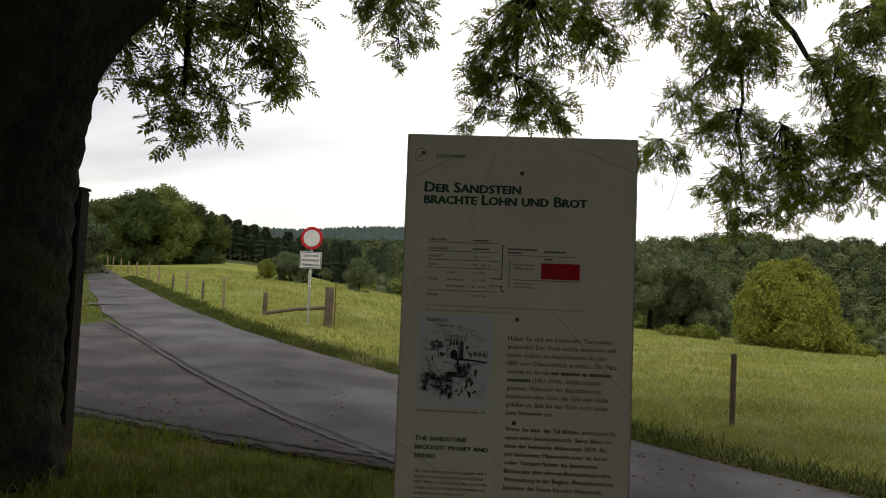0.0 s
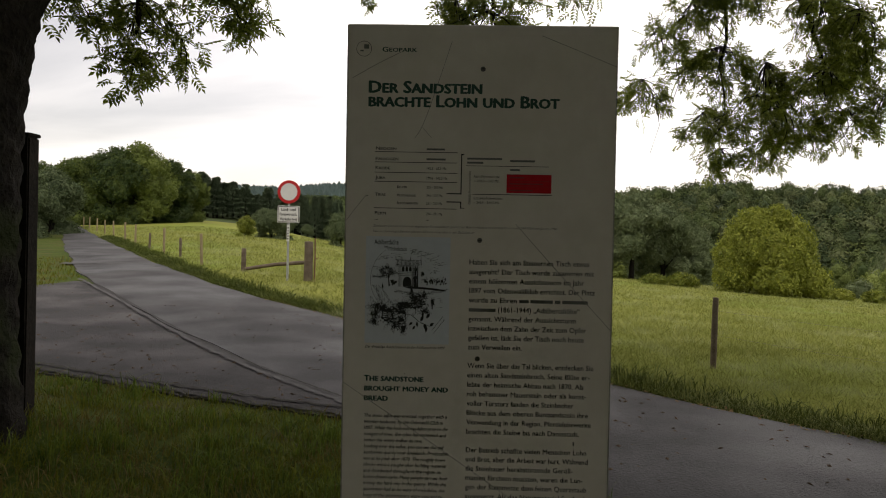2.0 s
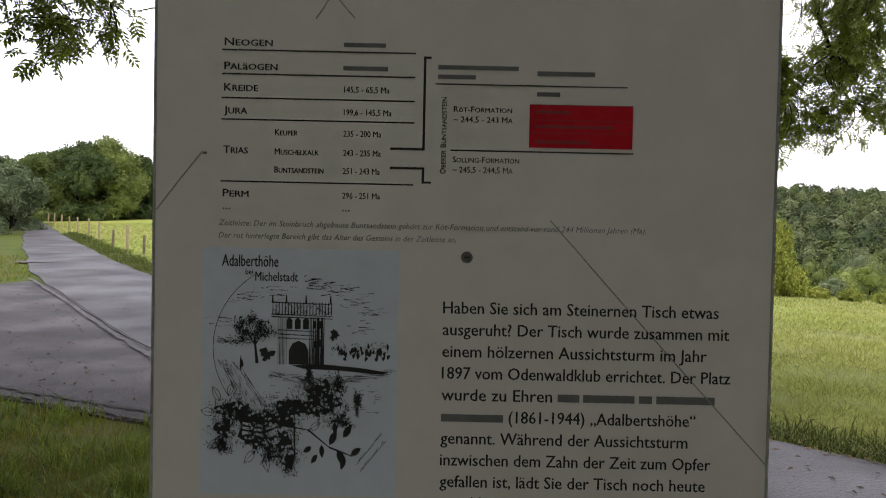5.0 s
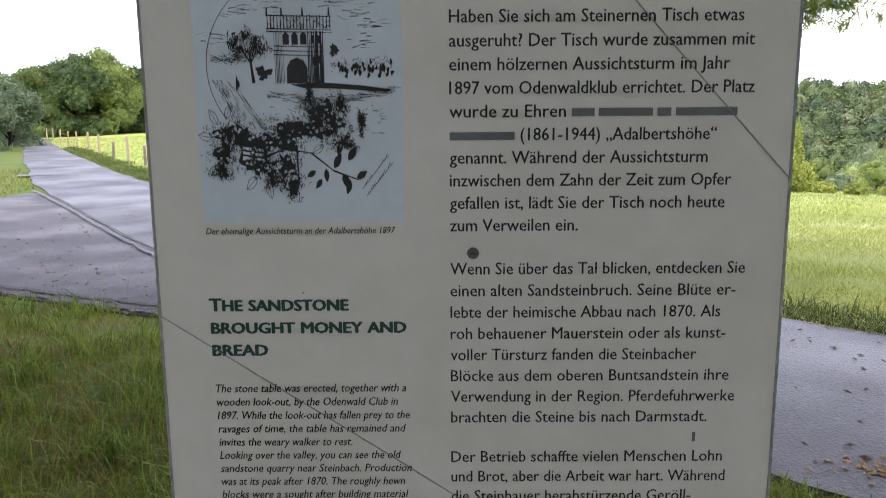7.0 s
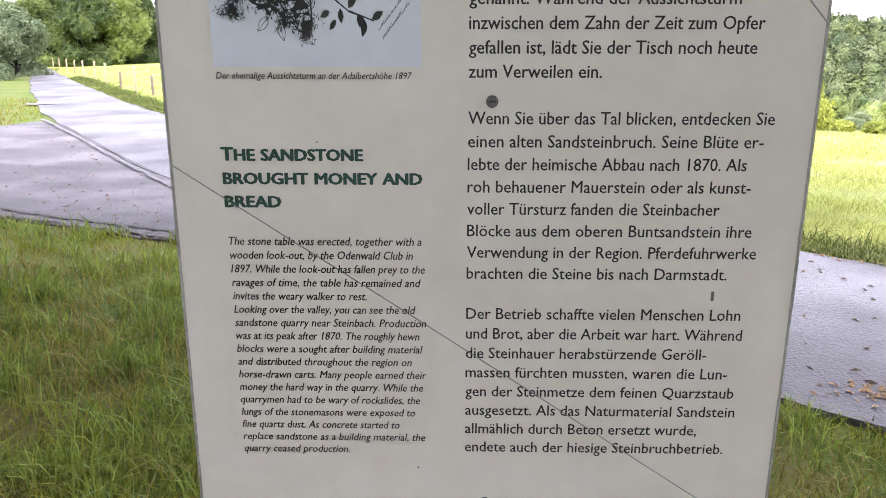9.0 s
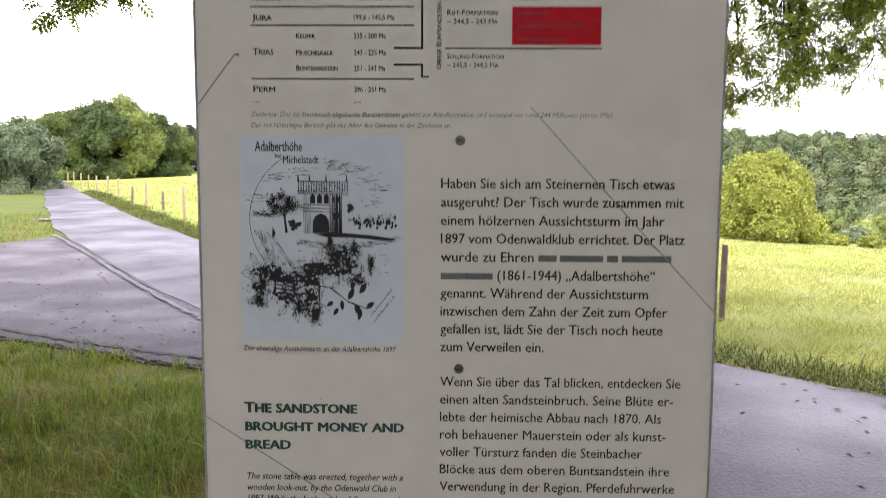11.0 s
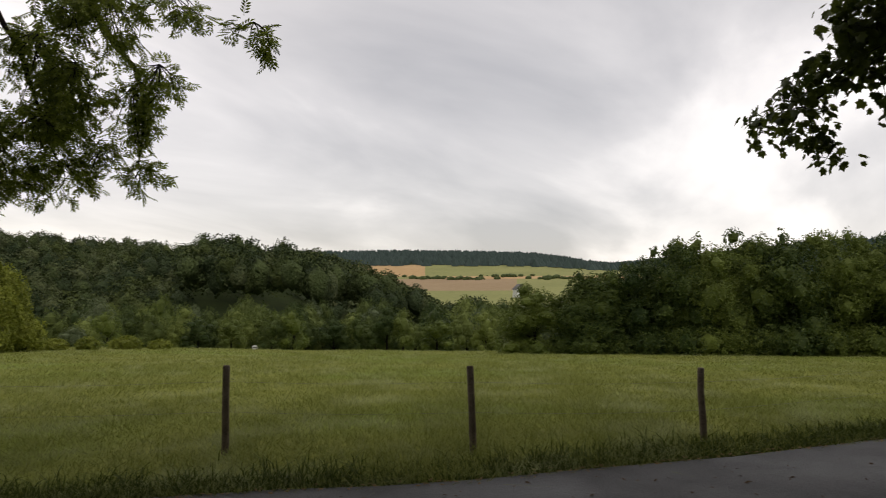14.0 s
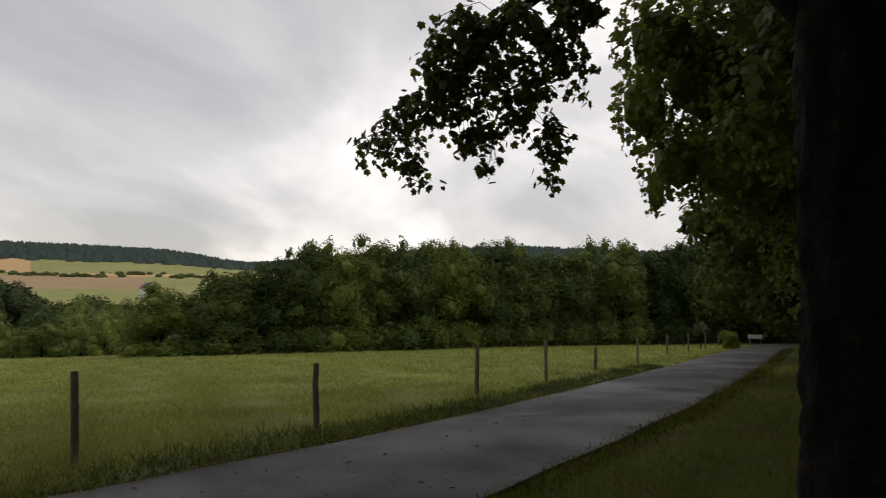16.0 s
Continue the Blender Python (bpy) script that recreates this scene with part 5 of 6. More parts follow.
def build_panel():
    ob = thing("information_panel", (0, 0, 0), "upright cream information panel printed in green and black", "sign")
    part("board", boxed("board", PX0, PX1, PY, PY + .012, PZ0, PZ1, M_PANEL, .0015), ob)
    part("backing", boxed("backing", PX0 + .003, PX1 - .003, PY + .012, PY + .03, PZ0 + .003, PZ1 - .003, M_EDGE, .002), ob, "grey weathered backing board")
    part("stand", boxed("stand", .13, .21, PY + .03, PY + .11, -.05, PZ1 - .06, M_TIMBER, .006), ob, "dark timber post behind the board")
    prints("heading_line", [("Der Sandstein", -.038, 1.7705, .208, .031), ("brachte Lohn und Brot", -.038, 1.745, .351, .031)], M_GREENINK, ob, .048, 0, .8, "dark green heading")
    prints("park_heading", [("Geopark", -.015, 1.846, .064, .0125)], M_GREENINK, ob, .028, 0, .82)
    a = np.linspace(0, 6.283, 33)[:-1]
    rings = []
    for r0, r1 in ((.0135, .0145),):
        rings.append(np.concatenate([np.stack([-.049 + r * np.cos(a), np.full(32, FACE), 1.851 + r * np.sin(a)], 1) for r in (r0, r1)]))
    k = np.arange(32)
    part("emblem", raw("emblem", rings[0], np.stack([k, (k + 1) % 32, 32 + (k + 1) % 32, 32 + k], 1), None, M_GREY), ob, "thin grey ring emblem")
    strips("emblem_mark", [(-.049, 1.851, -.040, 1.859), (-.056, 1.846, -.050, 1.849)], M_GREY, ob)
    # the table of ages
    rows, sub, dates = [], [], []
    for text, z, w in (("Neogen", 1.6645, .038), ("Pal\u00e4ogen", 1.6455, .042), ("Kreide", 1.6285, .027), ("Jura", 1.6105, .0185), ("Trias", 1.579, .0195), ("Perm", 1.5445, .0205)):
        rows.append((text, -.024, z, w, .0088))
    for text, z, w in (("Keuper", 1.594, .018), ("Muschelkalk", 1.5787, .035), ("Buntsandstein", 1.5643, .039)):
        sub.append((text, .017, z, w, .0072))
    for text, z, w in (("65,5 - 23,0 Ma", 1.6455, .037), ("145,5 - 65,5 Ma", 1.629, .036), ("199,6 - 145,5 Ma", 1.611, .038), ("235 - 200 Ma", 1.594, .030), ("243 - 235 Ma", 1.5787, .030), ("251 - 243 Ma", 1.5643, .0295), ("296 - 251 Ma", 1.5447, .030)):
        dates.append((text, .0715, z, w, .0070))
    prints("table_entry", rows, M_INK, ob, .02, 0, .8)
    prints("table_entry", sub, M_INK, ob, .016, 0, .8)
    prints("table_entry", dates[1:], M_INK, ob, .012)
    prints("table_entry", [("...", -.024, 1.5345, .006, .0088), ("...", .0715, 1.5345, .006, .0088)], M_INK, ob, .012)
    strips("table_bar", [(.0705, 1.6650, .104, 1.6685), (.0705, 1.6465, .106, 1.6500), (.225, 1.6455, .271, 1.6492), (.146, 1.6490, .21, 1.6525), (.146, 1.6415, .176, 1.6450), (.225, 1.6292, .2435, 1.6327)], M_GREY, ob)
    lines = [(-.026, z, .128, z + .0012) for z in (1.6605, 1.6415, 1.6225, 1.6055, 1.5562)]
    lines += [(.144, 1.637, .297, 1.638), (.157, 1.5845, .303, 1.5857)]
    strips("table_rule", lines, M_INK, ob)
    br = [(.1345, 1.5843, .1365, 1.659), (.1365, 1.657, .1405, 1.659), (.109, 1.5843, .1345, 1.5863), (.109, 1.569, .1365, 1.571), (.1345, 1.558, .1365, 1.569), (.1365, 1.558, .142, 1.5597)]
    strips("bracket_stroke", br, M_INK, ob)
    part("table_side_text", letters([("Oberer Buntsandstein", .1535, 1.566, .061, .0068)], M_INK, "table_side_text", .008, 0, .8, True), ob)
    prints("table_entry", [("R\u00f6t-Formation", .159, 1.6155, .0465, .0068), ("~ 244,5 - 243 Ma", .159, 1.6075, .047, .0068), ("Solling-Formation", .159, 1.5755, .053, .0068), ("~ 245,5 - 244,5 Ma", .159, 1.5675, .048, .0068)], M_INK, ob, .012, 0, .8)
    part("red_box", bars("red_box", [(.2195, 1.5885, .302, 1.6225)], M_PRINTRED), ob, "solid red box in the table")
    strips("red_box_bar", [(.2245, 1.6155, .252, 1.6182), (.2245, 1.6040, .287, 1.6067), (.2245, 1.5920, .268, 1.5947), (.2195, 1.6102, .302, 1.6108), (.2195, 1.6002, .302, 1.6008), (.2195, 1.6222, .302, 1.6229)], M_DARKRED, ob, FACE - .0004)
    prints("table_note", [("Zeitleiste: Der im Steinbruch abgebaute Buntsandstein geh\u00f6rt zur R\u00f6t-Formation und entstand vor rund 244 Millionen Jahren (Ma).", -.027, 1.5215, .342, .0066),
                                ("Der rot hinterlegte Bereich gibt das Alter des Gesteins in der Zeitleiste an.", -.027, 1.5115, .19, .0066)], M_GREY, ob, 0, .25)
    # text columns
    COL = .154
    one = [("Haben Sie sich am Steinernen Tisch etwas", .221), ("ausgeruht? Der Tisch wurde zusammen mit", .230), ("einem h\u00f6lzernen Aussichtsturm im Jahr", .2125), ("1897 vom Odenwaldklub errichtet. Der Platz", .232), ("wurde zu Ehren", .089), ("", 0),
           ("genannt. W\u00e4hrend der Aussichtsturm", .199), ("inzwischen dem Zahn der Zeit zum Opfer", .218), ("gefallen ist, l\u00e4dt Sie der Tisch noch heute", .214), ("zum Verweilen ein.", .100)]
    r1 = [(text, COL, 1.4546 - i * .01755, w, .0139) for i, (text, w) in enumerate(one) if text]
    r1.append(("(1861-1944) \u201eAdalbertsh\u00f6he\u201c", .2085, 1.4546 - 5 * .01755, .1505, .0139))
    prints("text_line", r1, M_INK, ob, .012)
    strips("text_bar", [(.2475, 1.3848, .265, 1.3910), (.268, 1.3848, .3095, 1.3910), (.313, 1.3848, .3235, 1.3910), (.327, 1.3848, .374, 1.3910), (.154, 1.3672, .204, 1.3734)], M_GREY, ob)
    two = [("Wenn Sie \u00fcber das Tal blicken, entdecken Sie", .233), ("einen alten Sandsteinbruch. Seine Bl\u00fcte er-", .2265), ("lebte der heimische Abbau nach 1870. Als", .2155), ("roh behauener Mauerstein oder als kunst-", .2205), ("voller T\u00fcrsturz fanden die Steinbacher", .198), ("Bl\u00f6cke aus dem oberen Buntsandstein ihre", .225),
           ("Verwendung in der Region. Pferdefuhrwerke", .2305), ("brachten die Steine bis nach Darmstadt.", .209)]
    prints("text_line", [(t, COL, 1.262 - i * .01765, w, .0139) for i, (t, w) in enumerate(two)], M_INK, ob, .009)
    three = [("Der Betrieb schaffte vielen Menschen Lohn", .2235), ("und Brot, aber die Arbeit war hart. W\u00e4hrend", .2265), ("die Steinhauer herabst\u00fcrzende Ger\u00f6ll-", .199), ("massen f\u00fcrchten mussten, waren die Lun-", .218), ("gen der Steinmetze dem feinen Quarzstaub", .225), ("ausgesetzt. Als das Naturmaterial Sandstein", .2275),
             ("allm\u00e4hlich durch Beton ersetzt wurde,", .197), ("endete auch der hiesige Steinbruchbetrieb.", .221)]
    prints("text_line", [(t, COL, 1.104 - i * .0173, w, .0139) for i, (t, w) in enumerate(three)], M_INK, ob, .009)
    eng = [("The stone table was erected, together with a", 339), ("wooden look-out, by the Odenwald Club in", 322), ("1897. While the look-out has fallen prey to the", 341), ("ravages of time, the table has remained and", 332), ("invites the weary walker to rest.", 235), ("Looking over the valley, you can see the old", 319), ("sandstone quarry near Steinbach. Production", 336),
           ("was at its peak after 1870. The roughly hewn", 322), ("blocks were a sought after building material", 326), ("and distributed throughout the region on", 305), ("horse-drawn carts. Many people earned their", 329), ("money the hard way in the quarry. While the", 321), ("quarrymen had to be wary of rockslides, the", 314), ("lungs of the stonemasons were exposed to", 304),
           ("fine quartz dust. As concrete started to", 275), ("replace sandstone as a building material, the", 318), ("quarry ceased production.", 185)]
    prints("small_text_line", [(t, -.0375, 1.1655 - i * .01155, w * (.000457 + .0000025 * i), .0098) for i, (t, w) in enumerate(eng)], M_INK, ob, .012, .22, 0, "small italic print")
    prints("subheading_line", [("The sandstone", -.0385, 1.2335, .1105, .0148), ("brought money and", -.038, 1.215, .156, .0148), ("bread", -.038, 1.1965, .044, .0150)], M_GREENINK, ob, .05, 0, .86, "dark green subheading")
    part("caption", letters([("Der ehemalige Aussichtsturm an der Adalbertsh\u00f6he 1897", -.038, 1.2955, .149, .0072)], M_INK, "caption", .01, .22), ob)
    # the old engraving: paper, then ink in strokes
    part("print_paper", bars("print_paper", [(-.0395, 1.3045, .118, 1.504)], M_PAPER, FACE + .0004), ob, "pale blue paper of an engraving")
    engraving(ob)
    for u in (PX0, PX1 - .0022):
        part("edge_band", boxed("edge_band", u, u + .0022, PY - .0008, PY + .011, PZ0 + .002, PZ1 - .002, M_EDGE), ob, "dark weathered edge of the board")
    # fixings
    for z in (1.816, 1.4998, 1.279, .933, .60):
        bm = bmesh.new()
        bmesh.ops.create_cone(bm, cap_ends=True, segments=20, radius1=.0048, radius2=.0036, depth=.0022, matrix=Matrix.Translation((.172, PY - .001, z)) @ Matrix.Rotation(radians(90), 4, "X"))
        s = part("screw", finish(bm, "screw", M_STEEL), ob, "dull steel screw")
        part("slot", boxed("slot", .1695, .1745, PY - .0026, PY - .002, z - .0006, z + .0006, M_BLACK), s)
    strips("chip", [(.3520, 1.121, .3545, 1.129), (-.0405, 1.578, -.037, 1.580), (.036, 1.2475, .0375, 1.2485), (.113, .966, .1145, .9675)], M_GREY, ob)
    threads = [[(.238, 1.531), (.33, 1.43), (.418, 1.336)], [(-.079, 1.23), (.0, 1.178), (.14, 1.086), (.36, .937), (.417, .90)], [(-.077, 1.533), (-.06, 1.556), (-.041, 1.58)], [(.114, 1.866), (.09, 1.79), (.062, 1.707), (.048, 1.687)], [(.062, 1.707), (.079, 1.688)], [(.416, 1.823), (.35, 1.85), (.28, 1.878)], [(-.07, 1.797), (-.02, 1.826), (.029, 1.85)]]
    for t in threads:
        p = line(np.array(t, float), .01)
        part("scratch", tubes("scratch", [np.stack([p[:, 0], np.full(len(p), PY - .0006), p[:, 1], np.full(len(p), .00055)], 1)], M_THREAD, 5), ob, "fine dark scratch")
    return ob


def engraving(ob):
    """Strokes of ink: a square lookout tower, a path, trees, stones and leaves."""
    g = np.random.default_rng(77)
    X, Z = -.0395, 1.3045          # lower corner of the paper, .1575 by .1995
    sx, sz = .1575, .1995
    strokes = []

    def stroke(u0, v0, u1, v1, w=.0005):
        strokes.append((u0, v0, u1, v1, w))

    def blot(u, v, ru, rv, n, w=.0006, ln=.018):
        for _ in range(n):
            a = g.uniform(0, 6.283)
            r = g.uniform(0, 1) ** .6 * (.9 + .35 * math.sin(3 * a + u * 40) + .25 * math.sin(7 * a + v * 60))
            x, y, b = u + ru * r * math.cos(a), v + rv * r * math.sin(a), g.uniform(0, 6.283)
            stroke(x, y, x + ln * math.cos(b), y + ln * math.sin(b), w * g.uniform(.5, 1.5))

    masses, lights = [], []

    def mass(u, v, ru, rv, n=26, into=None):
        """A ragged filled patch of ink."""
        a = np.linspace(0, 2 * np.pi, n, endpoint=False)
        r = .70 + .16 * np.sin(3 * a + 40 * u) + .12 * np.sin(7 * a + 60 * v) + g.uniform(-.2, .2, n)
        (masses if into is None else into).append([(u + ru * k * math.cos(b), v + rv * k * math.sin(b)) for k, b in zip(r, a)])

    def leaf(u, v, ln, turn, dark=False):
        """A leaf with a pale face and an inked rim and rib, or a dark one."""
        c, d = math.cos(turn), math.sin(turn)
        rim = [(u + c * x * ln - d * y * ln, v + d * x * ln + c * y * ln) for x, y in ((0, 0), (.25, .2), (.55, .24), (.8, .13), (1, 0), (.8, -.13), (.55, -.24), (.25, -.2))]
        if dark:
            masses.append(rim)
            return
        lights.append(rim)
        for p, q in zip(rim, rim[1:] + rim[:1]):
            stroke(*p, *q, .0006)
        stroke(u, v, u + c * ln, v + d * ln, .0005)

    # the oval border
    t = np.radians(np.linspace(126, 214, 40))
    e = [(.56 + .50 * math.cos(q), .60 + .36 * math.sin(q)) for q in t]
    for (a, b), (c, d) in zip(e, e[1:]):
        stroke(a, b, c, d, .0006)
    # clouds
    for u0, v0, k in ((.22, .80, 16), (.34, .83, 18), (.55, .86, 26), (.68, .84, 26), (.78, .79, 22), (.12, .70, 12), (.84, .74, 14), (.80, .68, 12)):
        for _ in range(k):
            u, v = u0 + g.normal(0, .045), v0 + g.normal(0, .014)
            stroke(u, v, u + g.uniform(.015, .055), v + g.uniform(-.006, .008), g.choice([.00022, .0004, .0007]))
    # the tower: parapet, gallery, walls and arch
    for u in np.linspace(.362, .66, 20):
        stroke(u, .735, u, .785, .0009)
    for k in range(70):
        u, v = g.uniform(.36, .655), g.uniform(.73, .78)
        stroke(u, v, u + .012, v + g.uniform(-.012, .012), .0006)
    for v in (.725, .735, .783):
        stroke(.355, v, .668, v - .006, .0011)
    for u in (.36, .43, .53, .655):
        stroke(u, .78, u, .812, .0016)
    for u in np.linspace(.392, .622, 34):
        if not .44 < u < .552:
            stroke(u, .533, u + g.normal(0, .002), .725, (.0004 if u < .55 else .0011) * g.uniform(.7, 1.5))
    for u in (.447, .489, .531):
        masses.append([(u - .015, .676), (u + .015, .676), (u + .015, .712), (u, .724), (u - .015, .712)])
    for u, v in ((.575, .68), (.605, .68), (.578, .60), (.606, .605)):
        masses.append([(u - .008, v), (u + .008, v), (u + .008, v + .03), (u - .008, v + .03)])
    masses.append([(.446, .533), (.546, .533), (.546, .59), (.528, .618), (.496, .629), (.464, .618), (.446, .59)])
    for v in (.672, .655, .64):
        stroke(.388, v, .624, v - .006, .0009)
    # trees and woods about the tower
    for u, v in ((.20, .69), (.25, .71), (.30, .69), (.33, .66), (.22, .655), (.28, .65)):
        blot(u, v, .045, .026, 80, .0007, .014)
    stroke(.285, .535, .27, .64, .0026)
    stroke(.275, .61, .22, .67, .0012)
    stroke(.275, .61, .31, .66, .0012)
    mass(.335, .572, .05, .032)
    mass(.675, .655, .028, .034)
    for u in np.linspace(.70, .95, 40):
        mass(u + g.normal(0, .006), .582 + g.normal(0, .012), .010, .014, 9)
    for _ in range(120):
        u, v = g.uniform(.66, .95), .60 + g.normal(0, .014)
        stroke(u, v, u + .008, v + g.uniform(-.014, .014), .0004)
    for k in range(60):
        u = g.uniform(.07, .24)
        stroke(u, .625 + g.normal(0, .01), u + .03, .625 + g.normal(0, .008), .0004)
    masses.append([(.46, .53), (.62, .536), (.80, .525), (.96, .508), (.92, .498), (.70, .512), (.52, .516)])
    for _ in range(130):
        u = g.uniform(.34, .95)
        v = .50 - .03 * g.uniform(0, 1) + .02 * math.sin(u * 8)
        stroke(u, v, u + g.uniform(.02, .06), v + g.normal(0, .004), .0004)
    # the path and its banks
    for k in range(22):
        f, h = g.uniform(0, .8), g.uniform(.1, .25)
        o = g.uniform(-.014, .014)
        stroke(.085 + .115 * f + o, .565 - .165 * f, .085 + .115 * (f + h) + o, .565 - .165 * (f + h), .0004)
        stroke(.15 + .21 * f + o, .565 - .24 * f, .15 + .21 * (f + h) + o, .565 - .24 * (f + h), .0004)
    for _ in range(60):
        f = g.uniform(0, 1)
        u, v = .11 + .17 * f + g.normal(0, .02), .55 - .19 * f
        stroke(u, v, u + .012, v - .02, .0003)
    mass(.205, .53, .014, .035, 10)
    # shrubs, stones and boughs below
    for u, v, a, b in ((.13, .34, .07, .05), (.22, .33, .09, .055), (.30, .30, .08, .06), (.12, .27, .06, .05), (.46, .36, .10, .055), (.40, .31, .10, .05), (.60, .42, .08, .06), (.66, .38, .07, .06), (.57, .36, .08, .05), (.55, .48, .02, .045), (.70, .45, .03, .04),
                       (.28, .22, .09, .04), (.42, .22, .09, .06), (.45, .14, .05, .045), (.36, .17, .05, .035), (.72, .31, .05, .03), (.80, .385, .015, .04), (.10, .20, .05, .03)):
        mass(u, v, a, b)
        blot(u, v, a * 1.2, b * 1.25, 260, .00045, .012)
        for _ in range(9):
            mass(u + g.uniform(-.7, .7) * a, v + g.uniform(-.7, .7) * b, .012, .008, 8, lights)
    for _ in range(90):
        u, v = g.uniform(.35, .9), g.uniform(.33, .45)
        stroke(u, v, u + g.uniform(.01, .04), v + g.normal(0, .006), .0004)
    # the shield with its pale bars
    masses.append([(.19, .235), (.22, .31), (.335, .295), (.325, .235), (.27, .205)])
    for k in range(3):
        lights.append([(.215, .25 + .018 * k), (.262, .244 + .018 * k), (.262, .254 + .018 * k), (.215, .260 + .018 * k)])
        lights.append([(.275, .243 + .018 * k), (.318, .240 + .018 * k), (.318, .250 + .018 * k), (.275, .253 + .018 * k)])
    # boughs with leaves
    for path in (((.33, .26), (.42, .285), (.55, .27), (.66, .20), (.78, .165)), ((.36, .20), (.32, .25), (.40, .28)), ((.48, .30), (.485, .18), (.47, .11))):
        for a, b in zip(path, path[1:]):
            stroke(*a, *b, .0016)
    for u, v, ln, b, dark in ((.10, .38, .07, 2.2, 0), (.07, .33, .07, 3.0, 0), (.14, .40, .06, 1.2, 0), (.10, .22, .07, 3.6, 0), (.28, .18, .075, 3.9, 0), (.33, .16, .07, 5.0, 0), (.36, .21, .06, .4, 0), (.45, .27, .06, 5.2, 0), (.50, .25, .06, 4.2, 0), (.56, .27, .06, .5, 0),
                              (.66, .21, .07, 1.0, 1), (.70, .19, .075, 5.3, 1), (.73, .24, .07, .9, 1), (.77, .17, .06, .5, 1), (.74, .165, .06, 4.4, 1), (.62, .21, .055, 4.8, 1), (.60, .17, .05, 4.0, 1), (.68, .26, .06, 1.2, 1), (.57, .20, .05, 3.6, 1)):
        leaf(u, v, ln, b, dark)
    # writing of the old print, and its scrawl that cannot be read
    prints("print_title", [("Adalberth\u00f6he", X + .10 * sx, Z + .925 * sz, .045, .0135), ("bei", X + .22 * sx, Z + .893 * sz, .006, .0065), ("Michelstadt", X + .27 * sx, Z + .868 * sz, .034, .0105)], M_INK, ob, .01)
    for k in range(16):
        u, v = .80 + .008 * k, .13 + .008 * k
        stroke(u, v, u + .012, v + g.uniform(.01, .03), .0005)
        stroke(u + .02, v - .03, u + .03, v - .03 + g.uniform(.01, .03), .0005)
    vs = []
    for u0, v0, u1, v1, w in strokes:
        a, b = np.array([X + u0 * sx, Z + v0 * sz]), np.array([X + u1 * sx, Z + v1 * sz])
        d = b - a
        n = np.array([-d[1], d[0]]) / (np.linalg.norm(d) + 1e-9) * w / 2
        for q in (a - n, b - n * .5, b + n * .5, a + n):
            vs.append((q[0], FACE - .0002, q[1]))
    part("engraving_ink", raw("engraving_ink", vs, np.arange(len(vs)).reshape(-1, 4), None, M_INK), ob, "black ink strokes of an old lookout tower engraving")
    for name, shapes, m, y in (("engraving_mass", masses, M_INK, FACE), ("engraving_light", lights, M_PAPER, FACE - .0001)):
        v, t = [], []
        for rim in shapes:
            c = len(v)
            v.append((X + sum(q[0] for q in rim) / len(rim) * sx, y, Z + sum(q[1] for q in rim) / len(rim) * sz))
            v += [(X + q[0] * sx, y, Z + q[1] * sz) for q in rim]
            t += [(c, c + 1 + k, c + 1 + (k + 1) % len(rim)) for k in range(len(rim))]
        part(name, raw(name, v, None, t, m), ob, "", "stuff")


panel = build_panel()
# the board leans a little and is turned a little towards the lane
panel.matrix_world = pose(.17, PY, 1.5, 0, -.6, 1.5) @ pose(-.17, -PY, -1.5)


# ---- fence ----
def post_mesh(h, r, m, square=False, seed=0):
    g = np.random.default_rng(seed)
    n = 4 if square else 9
    p = [(0, 0, -.3, r), (0, 0, h * .3, r * 1.0), (g.normal(0, .004), g.normal(0, .004), h * .7, r * .97), (0, 0, h - .01, r * .95), (0, 0, h, r * .8), (0, 0, h + .002, .001)]
    q = [p[0]]
    for a, b in zip(p, p[1:]):
        for f in ((.5, 1) if b[2] - a[2] > .1 else (1,)):
            q.append(tuple(np.array(a) * (1 - f) + np.array(b) * f))
    return tubes("post", [q], m, n, .05, not square)


POSTS = [(3.04, 8.92, .87, 0), (4.88, 6.35, .88, 0), (6.27, 4.31, .86, 4), (8.07, 2.55, .80, 1), (11.98, 0.89, .82, -1), (15.28, -0.44, .86, 0), (19.98, -2.04, .57, 1), (24.18, -3.94, .70, 0), (31.68, -6.54, .74, 1), (35.28, -8.34, .72, 0), (40.08, -10.44, .72, -1), (45.28, -12.64, .72, 0)]
STAKES = [(-8.21, 20.61, .95), (-10.12, 23.43, .66), (-11.28, 24.68, .95), (-13.05, 27.20, .66), (-15.47, 30.80, .9), (-17.17, 33.13, .95), (-20.40, 37.99, .9), (-23.51, 42.65, .85), (-26.29, 46.63, .9), (-30.05, 52.17, .9), (-31.53, 53.90, .9)]


